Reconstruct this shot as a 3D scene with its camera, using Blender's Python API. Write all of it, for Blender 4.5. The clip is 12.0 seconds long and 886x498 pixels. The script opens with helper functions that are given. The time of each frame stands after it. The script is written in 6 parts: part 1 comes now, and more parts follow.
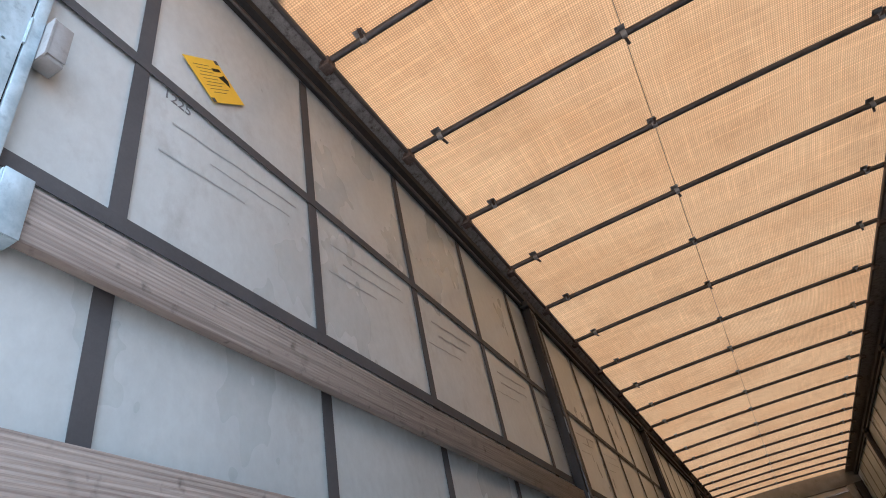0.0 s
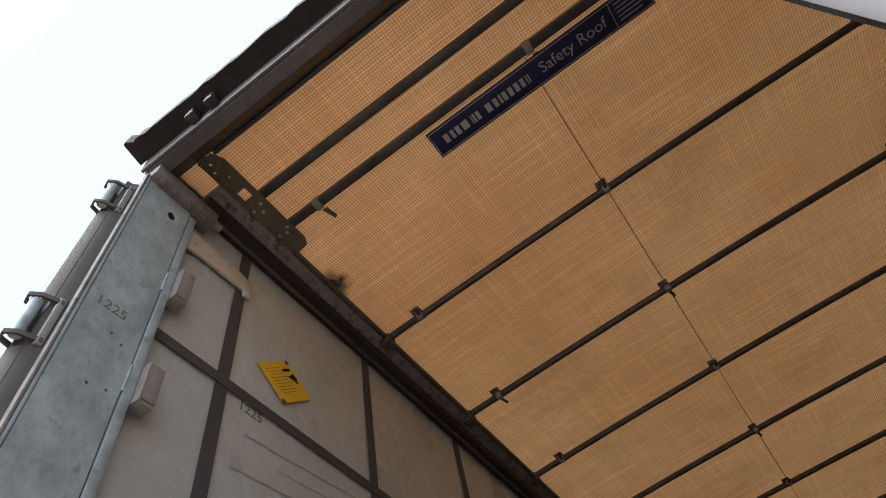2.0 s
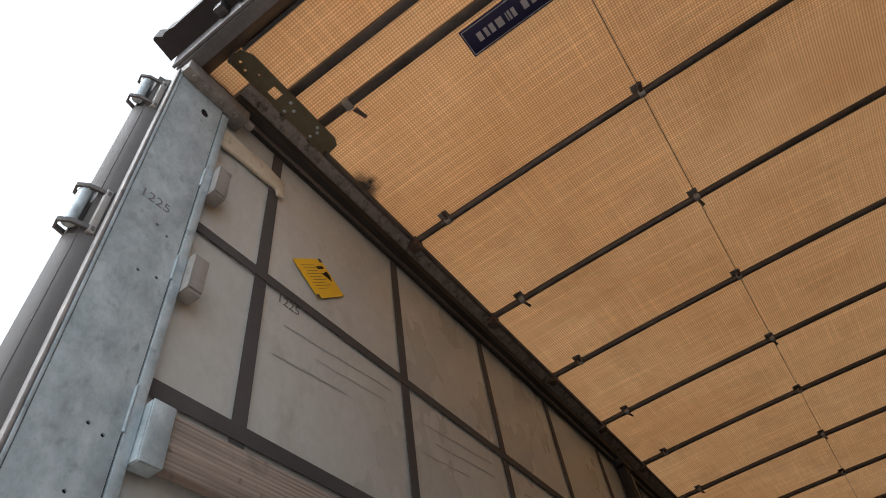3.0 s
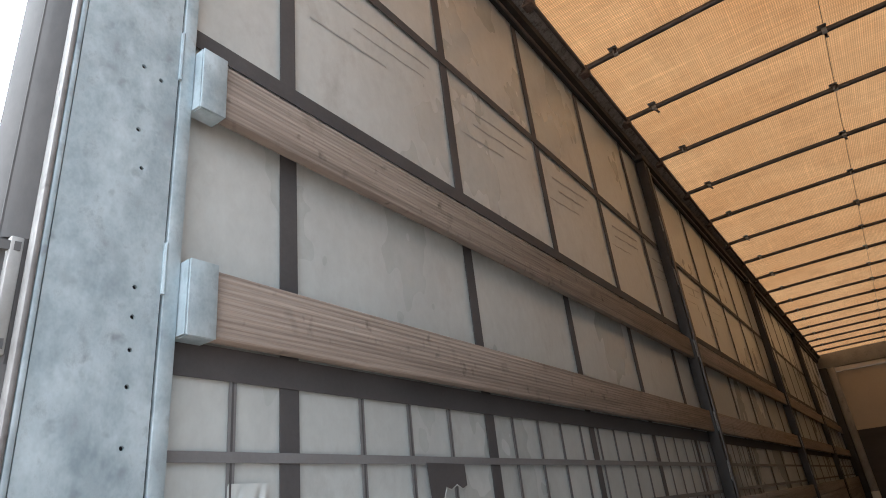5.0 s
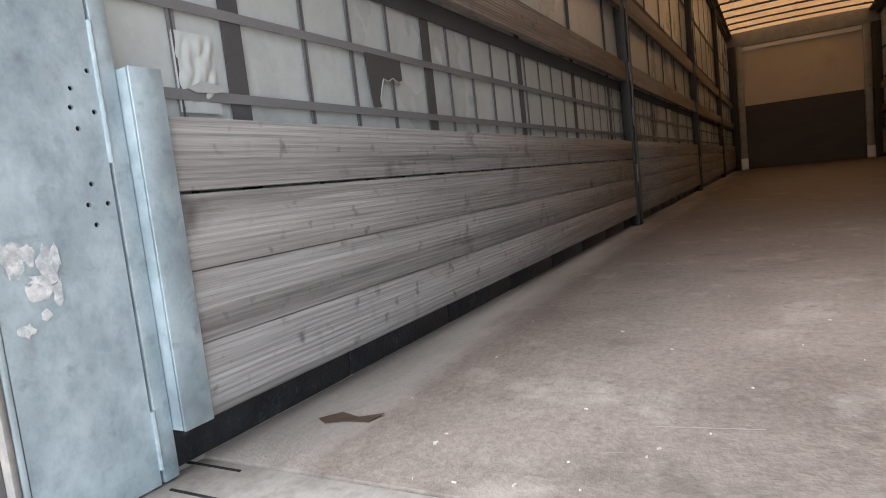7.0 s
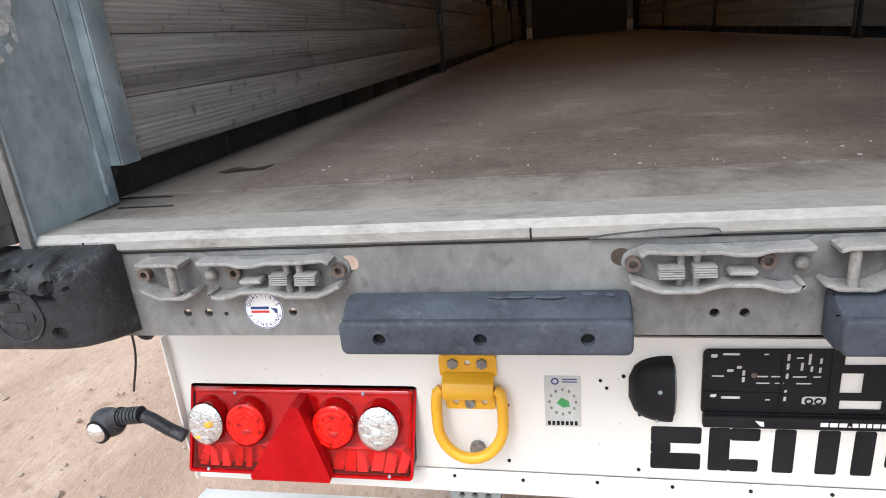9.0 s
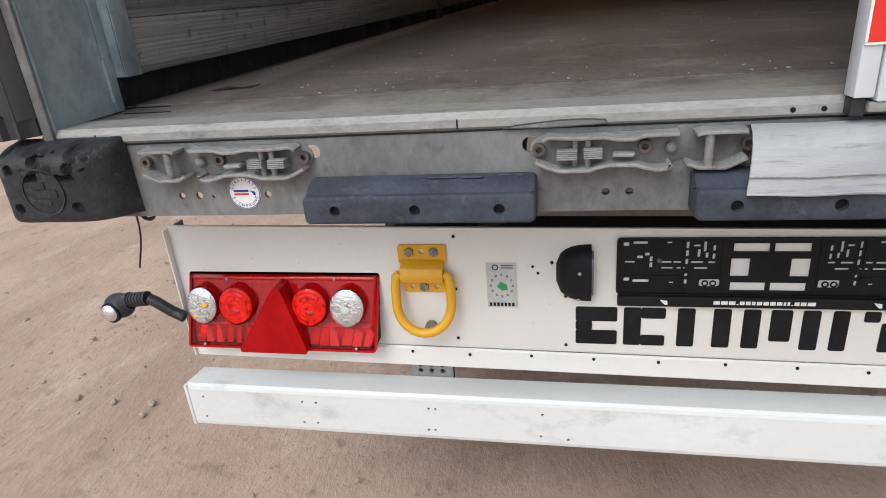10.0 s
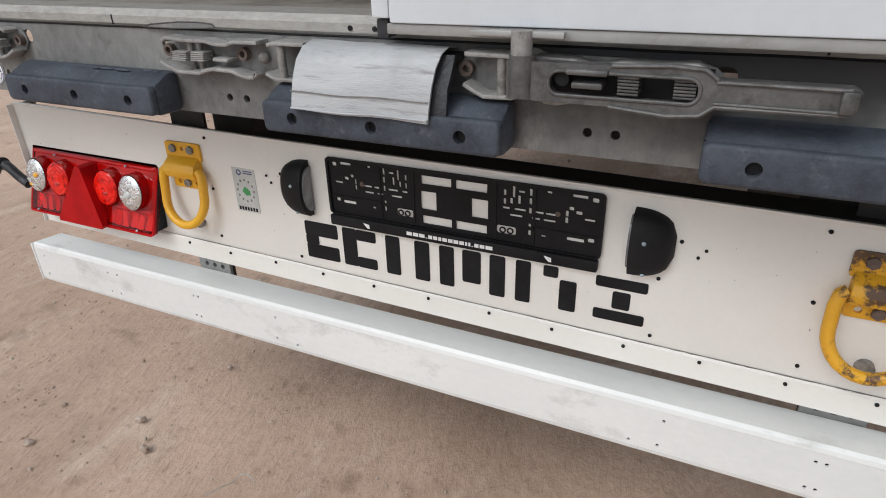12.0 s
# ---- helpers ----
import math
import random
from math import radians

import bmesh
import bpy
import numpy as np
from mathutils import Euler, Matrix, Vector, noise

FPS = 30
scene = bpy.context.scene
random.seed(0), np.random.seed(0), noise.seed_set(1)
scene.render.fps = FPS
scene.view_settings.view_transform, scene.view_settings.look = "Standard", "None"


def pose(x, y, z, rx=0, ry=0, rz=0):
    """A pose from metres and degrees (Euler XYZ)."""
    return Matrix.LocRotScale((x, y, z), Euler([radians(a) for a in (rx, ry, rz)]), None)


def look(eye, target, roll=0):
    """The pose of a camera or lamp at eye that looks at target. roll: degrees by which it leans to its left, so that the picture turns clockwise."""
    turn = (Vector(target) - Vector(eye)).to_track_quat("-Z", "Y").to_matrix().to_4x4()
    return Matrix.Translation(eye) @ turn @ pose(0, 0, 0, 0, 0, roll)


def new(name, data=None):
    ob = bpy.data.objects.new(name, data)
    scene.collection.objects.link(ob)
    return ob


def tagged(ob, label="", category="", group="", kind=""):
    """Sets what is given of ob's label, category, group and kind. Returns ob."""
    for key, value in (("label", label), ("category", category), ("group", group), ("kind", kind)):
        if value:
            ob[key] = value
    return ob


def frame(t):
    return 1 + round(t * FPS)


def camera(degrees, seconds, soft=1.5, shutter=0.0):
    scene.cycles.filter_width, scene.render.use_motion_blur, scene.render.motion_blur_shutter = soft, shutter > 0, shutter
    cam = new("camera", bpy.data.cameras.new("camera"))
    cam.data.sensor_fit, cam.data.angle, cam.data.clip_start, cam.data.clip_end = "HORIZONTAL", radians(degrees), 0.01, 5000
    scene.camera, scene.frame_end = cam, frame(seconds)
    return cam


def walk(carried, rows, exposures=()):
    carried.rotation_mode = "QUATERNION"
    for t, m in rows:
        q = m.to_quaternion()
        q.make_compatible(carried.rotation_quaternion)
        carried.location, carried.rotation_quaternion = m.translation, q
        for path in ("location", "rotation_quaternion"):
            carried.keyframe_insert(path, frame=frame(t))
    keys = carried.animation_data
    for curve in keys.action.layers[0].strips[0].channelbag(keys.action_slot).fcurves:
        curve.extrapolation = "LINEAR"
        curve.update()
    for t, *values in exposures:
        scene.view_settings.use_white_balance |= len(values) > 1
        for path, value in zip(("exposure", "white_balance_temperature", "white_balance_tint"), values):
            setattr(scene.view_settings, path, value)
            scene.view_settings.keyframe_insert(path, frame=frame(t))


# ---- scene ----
cam = camera(71.4, 12.0, soft=1.0)
PATH = [
    (0, (-0.376, -0.166, 1.726), (-0.943, 1.344, 2.908), -13.1),
    (0.5, (-0.343, -0.245, 1.767), (-0.843, 1.073, 3.186), -16.4),
    (1, (-0.284, -0.291, 1.794), (-0.696, 0.836, 3.393), -20.4),
    (1.5, (-0.278, -0.299, 1.8), (-0.69, 0.769, 3.44), -19.1),
    (2, (-0.263, -0.307, 1.809), (-0.643, 0.707, 3.49), -17.2),
    (2.5, (-0.264, -0.319, 1.797), (-0.676, 0.713, 3.46), -16.7),
    (3, (-0.307, -0.32, 1.785), (-0.889, 0.837, 3.309), -11.2),
    (3.2, (-0.33, -0.32, 1.778), (-0.974, 0.874, 3.248), -9.8),
    (4.8, (-0.413, -0.304, 1.74), (-1.376, 1.184, 2.667), -7.5),
    (5, (-0.432, -0.303, 1.737), (-1.431, 1.232, 2.54), -6.6),
    (5.5, (-0.448, -0.31, 1.695), (-1.528, 1.292, 2.211), -5.6),
    (6, (-0.463, -0.321, 1.653), (-1.592, 1.302, 1.958), -5.9),
    (6.5, (-0.479, -0.326, 1.607), (-1.596, 1.331, 1.681), -5.2),
    (7, (-0.486, -0.335, 1.55), (-1.448, 1.406, 1.348), -6.4),
    (7.2, (-0.49, -0.339, 1.523), (-1.348, 1.441, 1.211), -6.9),
    (8.8, (-0.46, -0.664, 1.438), (-0.8, 1.222, 0.864), -5.6),
    (9, (-0.48, -0.725, 1.418), (-0.859, 1.128, 0.769), -5.4),
    (9.5, (-0.48, -0.857, 1.389), (-0.875, 0.956, 0.644), -4.4),
    (10, (-0.35, -0.91, 1.369), (-0.758, 0.889, 0.597), -5.0),
    (10.4, (-0.146, -0.95, 1.352), (-0.628, 0.823, 0.562), -5.1),
    (10.5, (-0.098, -0.952, 1.352), (-0.588, 0.819, 0.563), -5.4),
    (11, (0.057, -0.947, 1.333), (-0.51, 0.79, 0.521), -6.1),
    (11.5, (0.231, -0.829, 1.292), (-0.516, 0.853, 0.509), -4.1),
    (12, (0.422, -0.742, 1.29), (-0.35, 0.867, 0.387), -1.5),
]
walk(cam, [(t, look(eye, target, roll)) for t, eye, target, roll in PATH],
     [(0, 0.56, 4800, 5), (0.5, 0.16, 4850, 6), (1, -0.34, 5250, 7), (1.5, -0.82, 5750, 8), (2.5, -1.12, 6050, 8), (3, -0.72, 5950, 8), (4.8, 0.08, 5650, 6),
      (5.5, 0.38, 5650, 6), (7.2, 0.26, 5800, 7), (8.8, -0.72, 5850, 8), (9.5, -1.5, 6000, 8), (10.5, -1.62, 6000, 8), (12, -1.77, 6100, 8)])
SKY = 0.46

# ---- world, sun, exposure ----
world = bpy.data.worlds.new("sky")
scene.world = world
world.use_nodes = True
wn, wl = world.node_tree.nodes, world.node_tree.links
wn.clear()
sky = wn.new("ShaderNodeTexSky")
sky.sky_type, sky.sun_disc = "NISHITA", False
sky.sun_elevation, sky.sun_rotation = radians(48), radians(200)
sky.air_density, sky.dust_density, sky.ozone_density = 1.0, 6.0, 1.0
hue = wn.new("ShaderNodeHueSaturation")
hue.inputs["Saturation"].default_value = 0.3
bg = wn.new("ShaderNodeBackground")
bg.inputs["Strength"].default_value = SKY
wo = wn.new("ShaderNodeOutputWorld")
wl.new(sky.outputs[0], hue.inputs["Color"])
veil = wn.new("ShaderNodeMix")
veil.data_type, veil.blend_type = "RGBA", "LIGHTEN"
veil.inputs[0].default_value, veil.inputs[7].default_value = 1.0, (4.55, 4.6, 4.7, 1)
wl.new(hue.outputs[0], veil.inputs[6])
wl.new(veil.outputs[2], bg.inputs["Color"])
wl.new(bg.outputs[0], wo.inputs["Surface"])
sun = new("sun", bpy.data.lights.new("sun", "SUN"))
sun.data.energy, sun.data.angle, sun.data.color = 1.2, radians(25), (1.0, 0.96, 0.9)
sun.matrix_world = look((-3, -8, 10), (0, 0, 0))


# ---- materials ----
def surf(name, c1, c2, rough=(0.5, 0.7), metal=0.0, big=3.0, fine=60.0, bump=0.15, stretch=(1, 1, 1), dirt=None, dirt_scale=6.0,
         dirt_at=(0.55, 0.75), bump_depth=0.004, translucent=0.0, spec=0.5, coat=0.0, per_piece=0.0, fine_mix=0.35, spots=None):
    """A worn surface: two tones over large patches, a fine grain, stains with their own shape, and relief."""
    m = bpy.data.materials.new(name)
    m.use_nodes = True
    n, l = m.node_tree.nodes, m.node_tree.links
    n.clear()
    out, b = n.new("ShaderNodeOutputMaterial"), n.new("ShaderNodeBsdfPrincipled")
    tc, mp, info = n.new("ShaderNodeTexCoord"), n.new("ShaderNodeMapping"), n.new("ShaderNodeObjectInfo")
    mp.inputs["Scale"].default_value = stretch
    vm = n.new("ShaderNodeVectorMath")
    vm.operation = "MULTIPLY_ADD"
    cmb = n.new("ShaderNodeCombineXYZ")
    for i in range(3):
        l.new(info.outputs["Random"], cmb.inputs[i])
    l.new(cmb.outputs[0], vm.inputs[0])
    vm.inputs[1].default_value = (7.3, 5.1, 9.7)
    l.new(tc.outputs["Object"], vm.inputs[2])
    l.new(vm.outputs[0], mp.inputs["Vector"])

    def tex(scale, detail=4.0, r=0.6):
        t = n.new("ShaderNodeTexNoise")
        t.inputs["Scale"].default_value, t.inputs["Detail"].default_value, t.inputs["Roughness"].default_value = scale, detail, r
        l.new(mp.outputs[0], t.inputs["Vector"])
        return t.outputs["Fac"]

    def ramp(v, a, z):
        r = n.new("ShaderNodeMapRange")
        r.inputs["From Min"].default_value, r.inputs["From Max"].default_value = a, z
        l.new(v, r.inputs["Value"])
        return r.outputs[0]

    def mix(f, a, z):
        x = n.new("ShaderNodeMix")
        x.data_type = "RGBA"
        for sock, v in ((x.inputs[0], f), (x.inputs[6], a), (x.inputs[7], z)):
            if isinstance(v, tuple):
                sock.default_value = (*v, 1)
            elif isinstance(v, float):
                sock.default_value = v
            else:
                l.new(v, sock)
        return x.outputs[2]

    t1, t2 = tex(big), tex(fine, 3.0, 0.7)
    f1 = ramp(t1, 0.35, 0.65)
    f2 = ramp(t2, 0.3, 0.7)
    blend = n.new("ShaderNodeMath")
    blend.operation = "MULTIPLY_ADD"
    l.new(f2, blend.inputs[0])
    blend.inputs[1].default_value = fine_mix
    sc = n.new("ShaderNodeMath")
    sc.operation = "MULTIPLY"
    l.new(f1, sc.inputs[0])
    sc.inputs[1].default_value = 1 - fine_mix
    l.new(sc.outputs[0], blend.inputs[2])
    col = mix(blend.outputs[0], c1, c2)
    if dirt:
        col = mix(ramp(tex(dirt_scale, 6.0, 0.7), *dirt_at), col, dirt)
    if spots:
        for scale, lo, hi in ((31.0, 0.62, 0.84), (9.0, 0.62, 0.84)):
            sp = n.new("ShaderNodeTexNoise")
            sp.inputs["Scale"].default_value, sp.inputs["Detail"].default_value = scale, 3.0
            l.new(vm.outputs[0], sp.inputs["Vector"])
            col = mix(ramp(sp.outputs["Fac"], lo, hi), col, spots)
    if per_piece:
        hs = n.new("ShaderNodeHueSaturation")
        v = n.new("ShaderNodeMapRange")
        v.inputs["To Min"].default_value, v.inputs["To Max"].default_value = 1 - per_piece, 1 + per_piece
        l.new(info.outputs["Random"], v.inputs["Value"])
        l.new(v.outputs[0], hs.inputs["Value"])
        l.new(col, hs.inputs["Color"])
        col = hs.outputs[0]
    l.new(col, b.inputs["Base Color"])
    rr = n.new("ShaderNodeMapRange")
    rr.inputs["To Min"].default_value, rr.inputs["To Max"].default_value = rough
    l.new(t1, rr.inputs["Value"])
    l.new(rr.outputs[0], b.inputs["Roughness"])
    b.inputs["Metallic"].default_value = metal
    b.inputs["Specular IOR Level"].default_value = spec
    b.inputs["Coat Weight"].default_value = coat
    if bump:
        bp = n.new("ShaderNodeBump")
        bp.inputs["Strength"].default_value, bp.inputs["Distance"].default_value = bump, bump_depth
        l.new(t2, bp.inputs["Height"])
        l.new(bp.outputs[0], b.inputs["Normal"])
    if translucent:
        tr, ms = n.new("ShaderNodeBsdfTranslucent"), n.new("ShaderNodeMixShader")
        l.new(col, tr.inputs["Color"])
        ms.inputs[0].default_value = translucent
        l.new(b.outputs[0], ms.inputs[1])
        l.new(tr.outputs[0], ms.inputs[2])
        l.new(ms.outputs[0], out.inputs["Surface"])
    else:
        l.new(b.outputs[0], out.inputs["Surface"])
    return m


GALV = surf("galvanised_steel", (0.24, 0.31, 0.345), (0.5, 0.595, 0.64), (0.5, 0.7), 0.3, 13, 48, 0.06, (1, 1, 0.7), (0.21, 0.25, 0.275), 24, (0.55, 0.78), fine_mix=0.45, spots=(0.2, 0.235, 0.26))
GALV_DULL = surf("dull_galvanised_steel", (0.24, 0.24, 0.23), (0.36, 0.36, 0.35), (0.5, 0.7), 0.3, 5, 70, 0.1, (1, 1, 1), (0.16, 0.15, 0.14), 8)
SILL = surf("weathered_grey_steel", (0.105, 0.105, 0.105), (0.25, 0.25, 0.243), (0.5, 0.75), 0.2, 5, 60, 0.15, (1, 1, 0.6), (0.32, 0.31, 0.29), 14, (0.57, 0.74), fine_mix=0.45, spots=(0.045, 0.042, 0.04))
ALU = surf("scuffed_aluminium", (0.24, 0.235, 0.218), (0.43, 0.42, 0.395), (0.5, 0.75), 0.15, 12, 70, 0.2, (0.8, 2, 2), (0.15, 0.14, 0.127), 12, (0.5, 0.72), fine_mix=0.45)
CAST = surf("dusty_cast_steel", (0.15, 0.145, 0.137), (0.31, 0.30, 0.285), (0.55, 0.75), 0.2, 26, 170, 0.2, (1, 1, 1), (0.055, 0.048, 0.042), 32, (0.5, 0.68), fine_mix=0.5)
RUST = surf("rusty_bolt", (0.075, 0.055, 0.046), (0.17, 0.13, 0.11), (0.7, 0.9), 0.2, 60, 300, 0.3)
RUBBER = surf("scuffed_black_rubber", (0.024, 0.029, 0.039), (0.072, 0.083, 0.104), (0.55, 0.8), 0.0, 12, 140, 0.3, (1, 1, 1), (0.13, 0.142, 0.16), 42, (0.58, 0.85), spec=0.3)
RUBBER_DARK = surf("worn_black_rubber", (0.012, 0.012, 0.014), (0.04, 0.042, 0.047), (0.32, 0.6), 0.0, 22, 110, 0.6, (1, 1, 1), (0.12, 0.126, 0.132), 34, (0.57, 0.78), spec=0.3)
HEADER = surf("dark_grey_header_steel", (0.065, 0.068, 0.073), (0.135, 0.138, 0.144), (0.5, 0.7), 0.2, 4, 60, 0.08, spec=0.2)
GREYRUBBER = surf("grey_rubber_seal", (0.038, 0.038, 0.039), (0.075, 0.073, 0.071), (0.6, 0.8), 0.0, 5, 60, 0.1, (1, 1, 0.4))
WHITE = surf("white_paint", (0.72, 0.705, 0.665), (0.78, 0.77, 0.735), (0.28, 0.42), 0.0, 2.5, 90, 0.02, (1, 1, 1), (0.62, 0.6, 0.55), 5, (0.66, 0.9), coat=0.15)
WHITE_BAR = surf("weathered_white_paint", (0.65, 0.665, 0.66), (0.76, 0.765, 0.75), (0.3, 0.5), 0.0, 3, 90, 0.03, (0.6, 1, 1), (0.42, 0.425, 0.41), 8, (0.57, 0.78), coat=0.1)
DOORWHITE = surf("door_white_paint", (0.58, 0.62, 0.66), (0.66, 0.70, 0.735), (0.3, 0.45), 0.0, 2, 60, 0.02, (1, 1, 1), (0.45, 0.465, 0.48), 9, (0.64, 0.85))
REDFOIL = surf("red_reflective_foil", (0.66, 0.02, 0.012), (0.74, 0.035, 0.02), (0.35, 0.45), 0.0, 4, 160, 0.05)
BLACKPL = surf("black_plastic", (0.008, 0.008, 0.009), (0.018, 0.018, 0.02), (0.45, 0.65), 0.0, 8, 150, 0.05, (1, 1, 1), (0.03, 0.029, 0.027), 20, (0.66, 0.9), spec=0.15)
DARKSTEEL = surf("dark_painted_steel", (0.014, 0.013, 0.012), (0.034, 0.032, 0.03), (0.5, 0.75), 0.1, 6, 70, 0.1, (1, 1, 1), (0.1, 0.08, 0.065), 9, (0.6, 0.85))
BOWSTEEL = surf("roof_bow_steel", (0.06, 0.056, 0.053), (0.13, 0.12, 0.115), (0.4, 0.6), 0.5, 6, 70, 0.1, (1, 1, 1), (0.12, 0.07, 0.045), 9, (0.6, 0.85))
OLIVE = surf("olive_passivated_steel", (0.13, 0.12, 0.08), (0.21, 0.19, 0.13), (0.4, 0.6), 0.6, 6, 60, 0.05)
YELLOW = surf("yellow_paint", (0.66, 0.33, 0.012), (0.76, 0.42, 0.02), (0.3, 0.5), 0.0, 9, 60, 0.06, (1, 1, 1), (0.13, 0.075, 0.035), 26, (0.66, 0.8))
YELLOWLABEL = surf("yellow_label", (0.78, 0.47, 0.012), (0.86, 0.55, 0.02), (0.35, 0.5), 0.0, 6, 60, 0.02)
INK = surf("black_ink", (0.009, 0.009, 0.01), (0.018, 0.018, 0.02), (0.5, 0.7), 0.0, 10, 80, 0.0, spec=0.15)
WHITEINK = surf("white_print", (0.74, 0.75, 0.76), (0.84, 0.84, 0.84), (0.4, 0.6), 0.0, 10, 80, 0.0)
BLUEINK = surf("blue_print", (0.02, 0.04, 0.16), (0.035, 0.06, 0.22), (0.4, 0.6), 0.0, 10, 80, 0.0)
REDINK = surf("red_print", (0.5, 0.03, 0.03), (0.6, 0.05, 0.05), (0.4, 0.6), 0.0, 10, 80, 0.0)
GREENINK = surf("green_print", (0.04, 0.26, 0.08), (0.08, 0.34, 0.12), (0.4, 0.6), 0.0, 40, 80, 0.0)
SIGNBLUE = surf("navy_sign", (0.012, 0.014, 0.05), (0.02, 0.022, 0.075), (0.35, 0.5), 0.0, 4, 60, 0.0)
SIGNGREY = surf("grey_sign_print", (0.34, 0.35, 0.38), (0.42, 0.43, 0.46), (0.4, 0.6), 0.0, 10, 80, 0.0)
PAPER = surf("silver_paper", (0.42, 0.44, 0.43), (0.58, 0.6, 0.58), (0.35, 0.5), 0.1, 12, 90, 0.0)
LENSRED = surf("red_lamp_plastic", (0.30, 0.002, 0.004), (0.46, 0.005, 0.007), (0.25, 0.35), 0.0, 14, 60, 0.0, spec=0.12)
LENSGLOW = surf("bright_red_lens", (0.55, 0.004, 0.004), (0.95, 0.02, 0.008), (0.06, 0.14), 0.0, 45, 120, 0.3, (1, 1, 1), (0.3, 0.002, 0.002), 60, (0.54, 0.62), spec=0.25, coat=0.12)
HOODRED = surf("glossy_red_lens", (0.30, 0.002, 0.003), (0.5, 0.006, 0.006), (0.08, 0.16), 0.0, 22, 90, 0.1, spec=0.45, coat=0.4)
CHROME = surf("lamp_reflector", (0.72, 0.72, 0.72), (0.88, 0.88, 0.88), (0.08, 0.2), 0.95, 40, 160, 0.5)
AMBER = surf("amber_bulb", (0.75, 0.35, 0.02), (0.85, 0.45, 0.03), (0.15, 0.3), 0.0, 30, 90, 0.0)
CREAM = surf("cream_wall_panel", (0.46, 0.41, 0.34), (0.55, 0.5, 0.42), (0.5, 0.7), 0.0, 1.2, 40, 0.05, (1, 1, 1), (0.42, 0.37, 0.3), 2.5)
PLYDARK = surf("dark_kick_plywood", (0.025, 0.022, 0.02), (0.055, 0.048, 0.042), (0.45, 0.65), 0.0, 2, 40, 0.1, (1, 1, 3))
CANVAS = surf("silver_canvas", (0.34, 0.352, 0.365), (0.47, 0.48, 0.49), (0.45, 0.6), 0.1, 14, 160, 0.3, (0.4, 1, 4), (0.2, 0.2, 0.205), 24, (0.56, 0.74), spots=(0.29, 0.295, 0.3))
GRIME = surf("black_greasy_grime", (0.035, 0.034, 0.034), (0.10, 0.098, 0.095), (0.6, 0.85), 0.1, 9, 60, 0.2, (0.6, 1, 1.5), (0.17, 0.165, 0.16), 16, (0.56, 0.78), fine_mix=0.45)
RESIDUE = surf("weathered_label_paper", (0.42, 0.45, 0.46), (0.72, 0.73, 0.73), (0.6, 0.8), 0.0, 40, 160, 0.1, (1, 1, 1), (0.36, 0.41, 0.43), 60, (0.45, 0.6))
STRAP = surf("grey_webbing", (0.055, 0.055, 0.058), (0.085, 0.084, 0.086), (0.7, 0.85), 0.0, 4, 120, 0.08)
RIB = surf("grey_thread_band", (0.135, 0.138, 0.142), (0.19, 0.194, 0.198), (0.7, 0.85), 0.0, 4, 120, 0.05)
CURTAIN = surf("grey_tarpaulin", (0.41, 0.445, 0.44), (0.56, 0.605, 0.597), (0.2, 0.38), 0.0, 1.8, 40, 0.06, (1, 1, 0.7), (0.31, 0.32, 0.31), 7, (0.55, 0.9))
RAG = surf("pale_foam_tape", (0.5, 0.47, 0.38), (0.62, 0.58, 0.47), (0.7, 0.9), 0.0, 14, 80, 0.2, (1, 1, 1), (0.22, 0.2, 0.16), 18)
MUD = surf("mudflap_rubber", (0.02, 0.02, 0.02), (0.035, 0.033, 0.031), (0.6, 0.85), 0.0, 5, 60, 0.1, (1, 1, 1), (0.09, 0.07, 0.055), 7)
TYRE = surf("dusty_tyre", (0.02, 0.019, 0.018), (0.05, 0.046, 0.042), (0.7, 0.9), 0.0, 6, 70, 0.2, (1, 1, 1), (0.13, 0.1, 0.08), 8)
ORANGE = surf("orange_machine_paint", (0.62, 0.075, 0.02), (0.7, 0.11, 0.03), (0.4, 0.6), 0.0, 2, 30, 0.0)
TEAL = surf("teal_machine_paint", (0.02, 0.15, 0.13), (0.03, 0.2, 0.17), (0.4, 0.6), 0.0, 2, 30, 0.0)
STONE = surf("pebble", (0.27, 0.2, 0.155), (0.52, 0.44, 0.37), (0.7, 0.9), 0.0, 9, 90, 0.2)
SCRATCH = surf("scratched_plywood", (0.115, 0.096, 0.083), (0.2, 0.173, 0.152), (0.6, 0.8), 0.0, 20, 90, 0.0)
SCUFF = surf("scuffed_tarpaulin", (0.31, 0.32, 0.315), (0.48, 0.505, 0.5), (0.6, 0.8), 0.0, 9, 90, 0.0)
LEAF = surf("dry_brown_leaf", (0.022, 0.015, 0.01), (0.06, 0.036, 0.022), (0.6, 0.8), 0.0, 30, 90, 0.2)
CHIP = surf("pale_wood_chip", (0.28, 0.255, 0.225), (0.42, 0.39, 0.35), (0.7, 0.9), 0.0, 40, 90, 0.0)


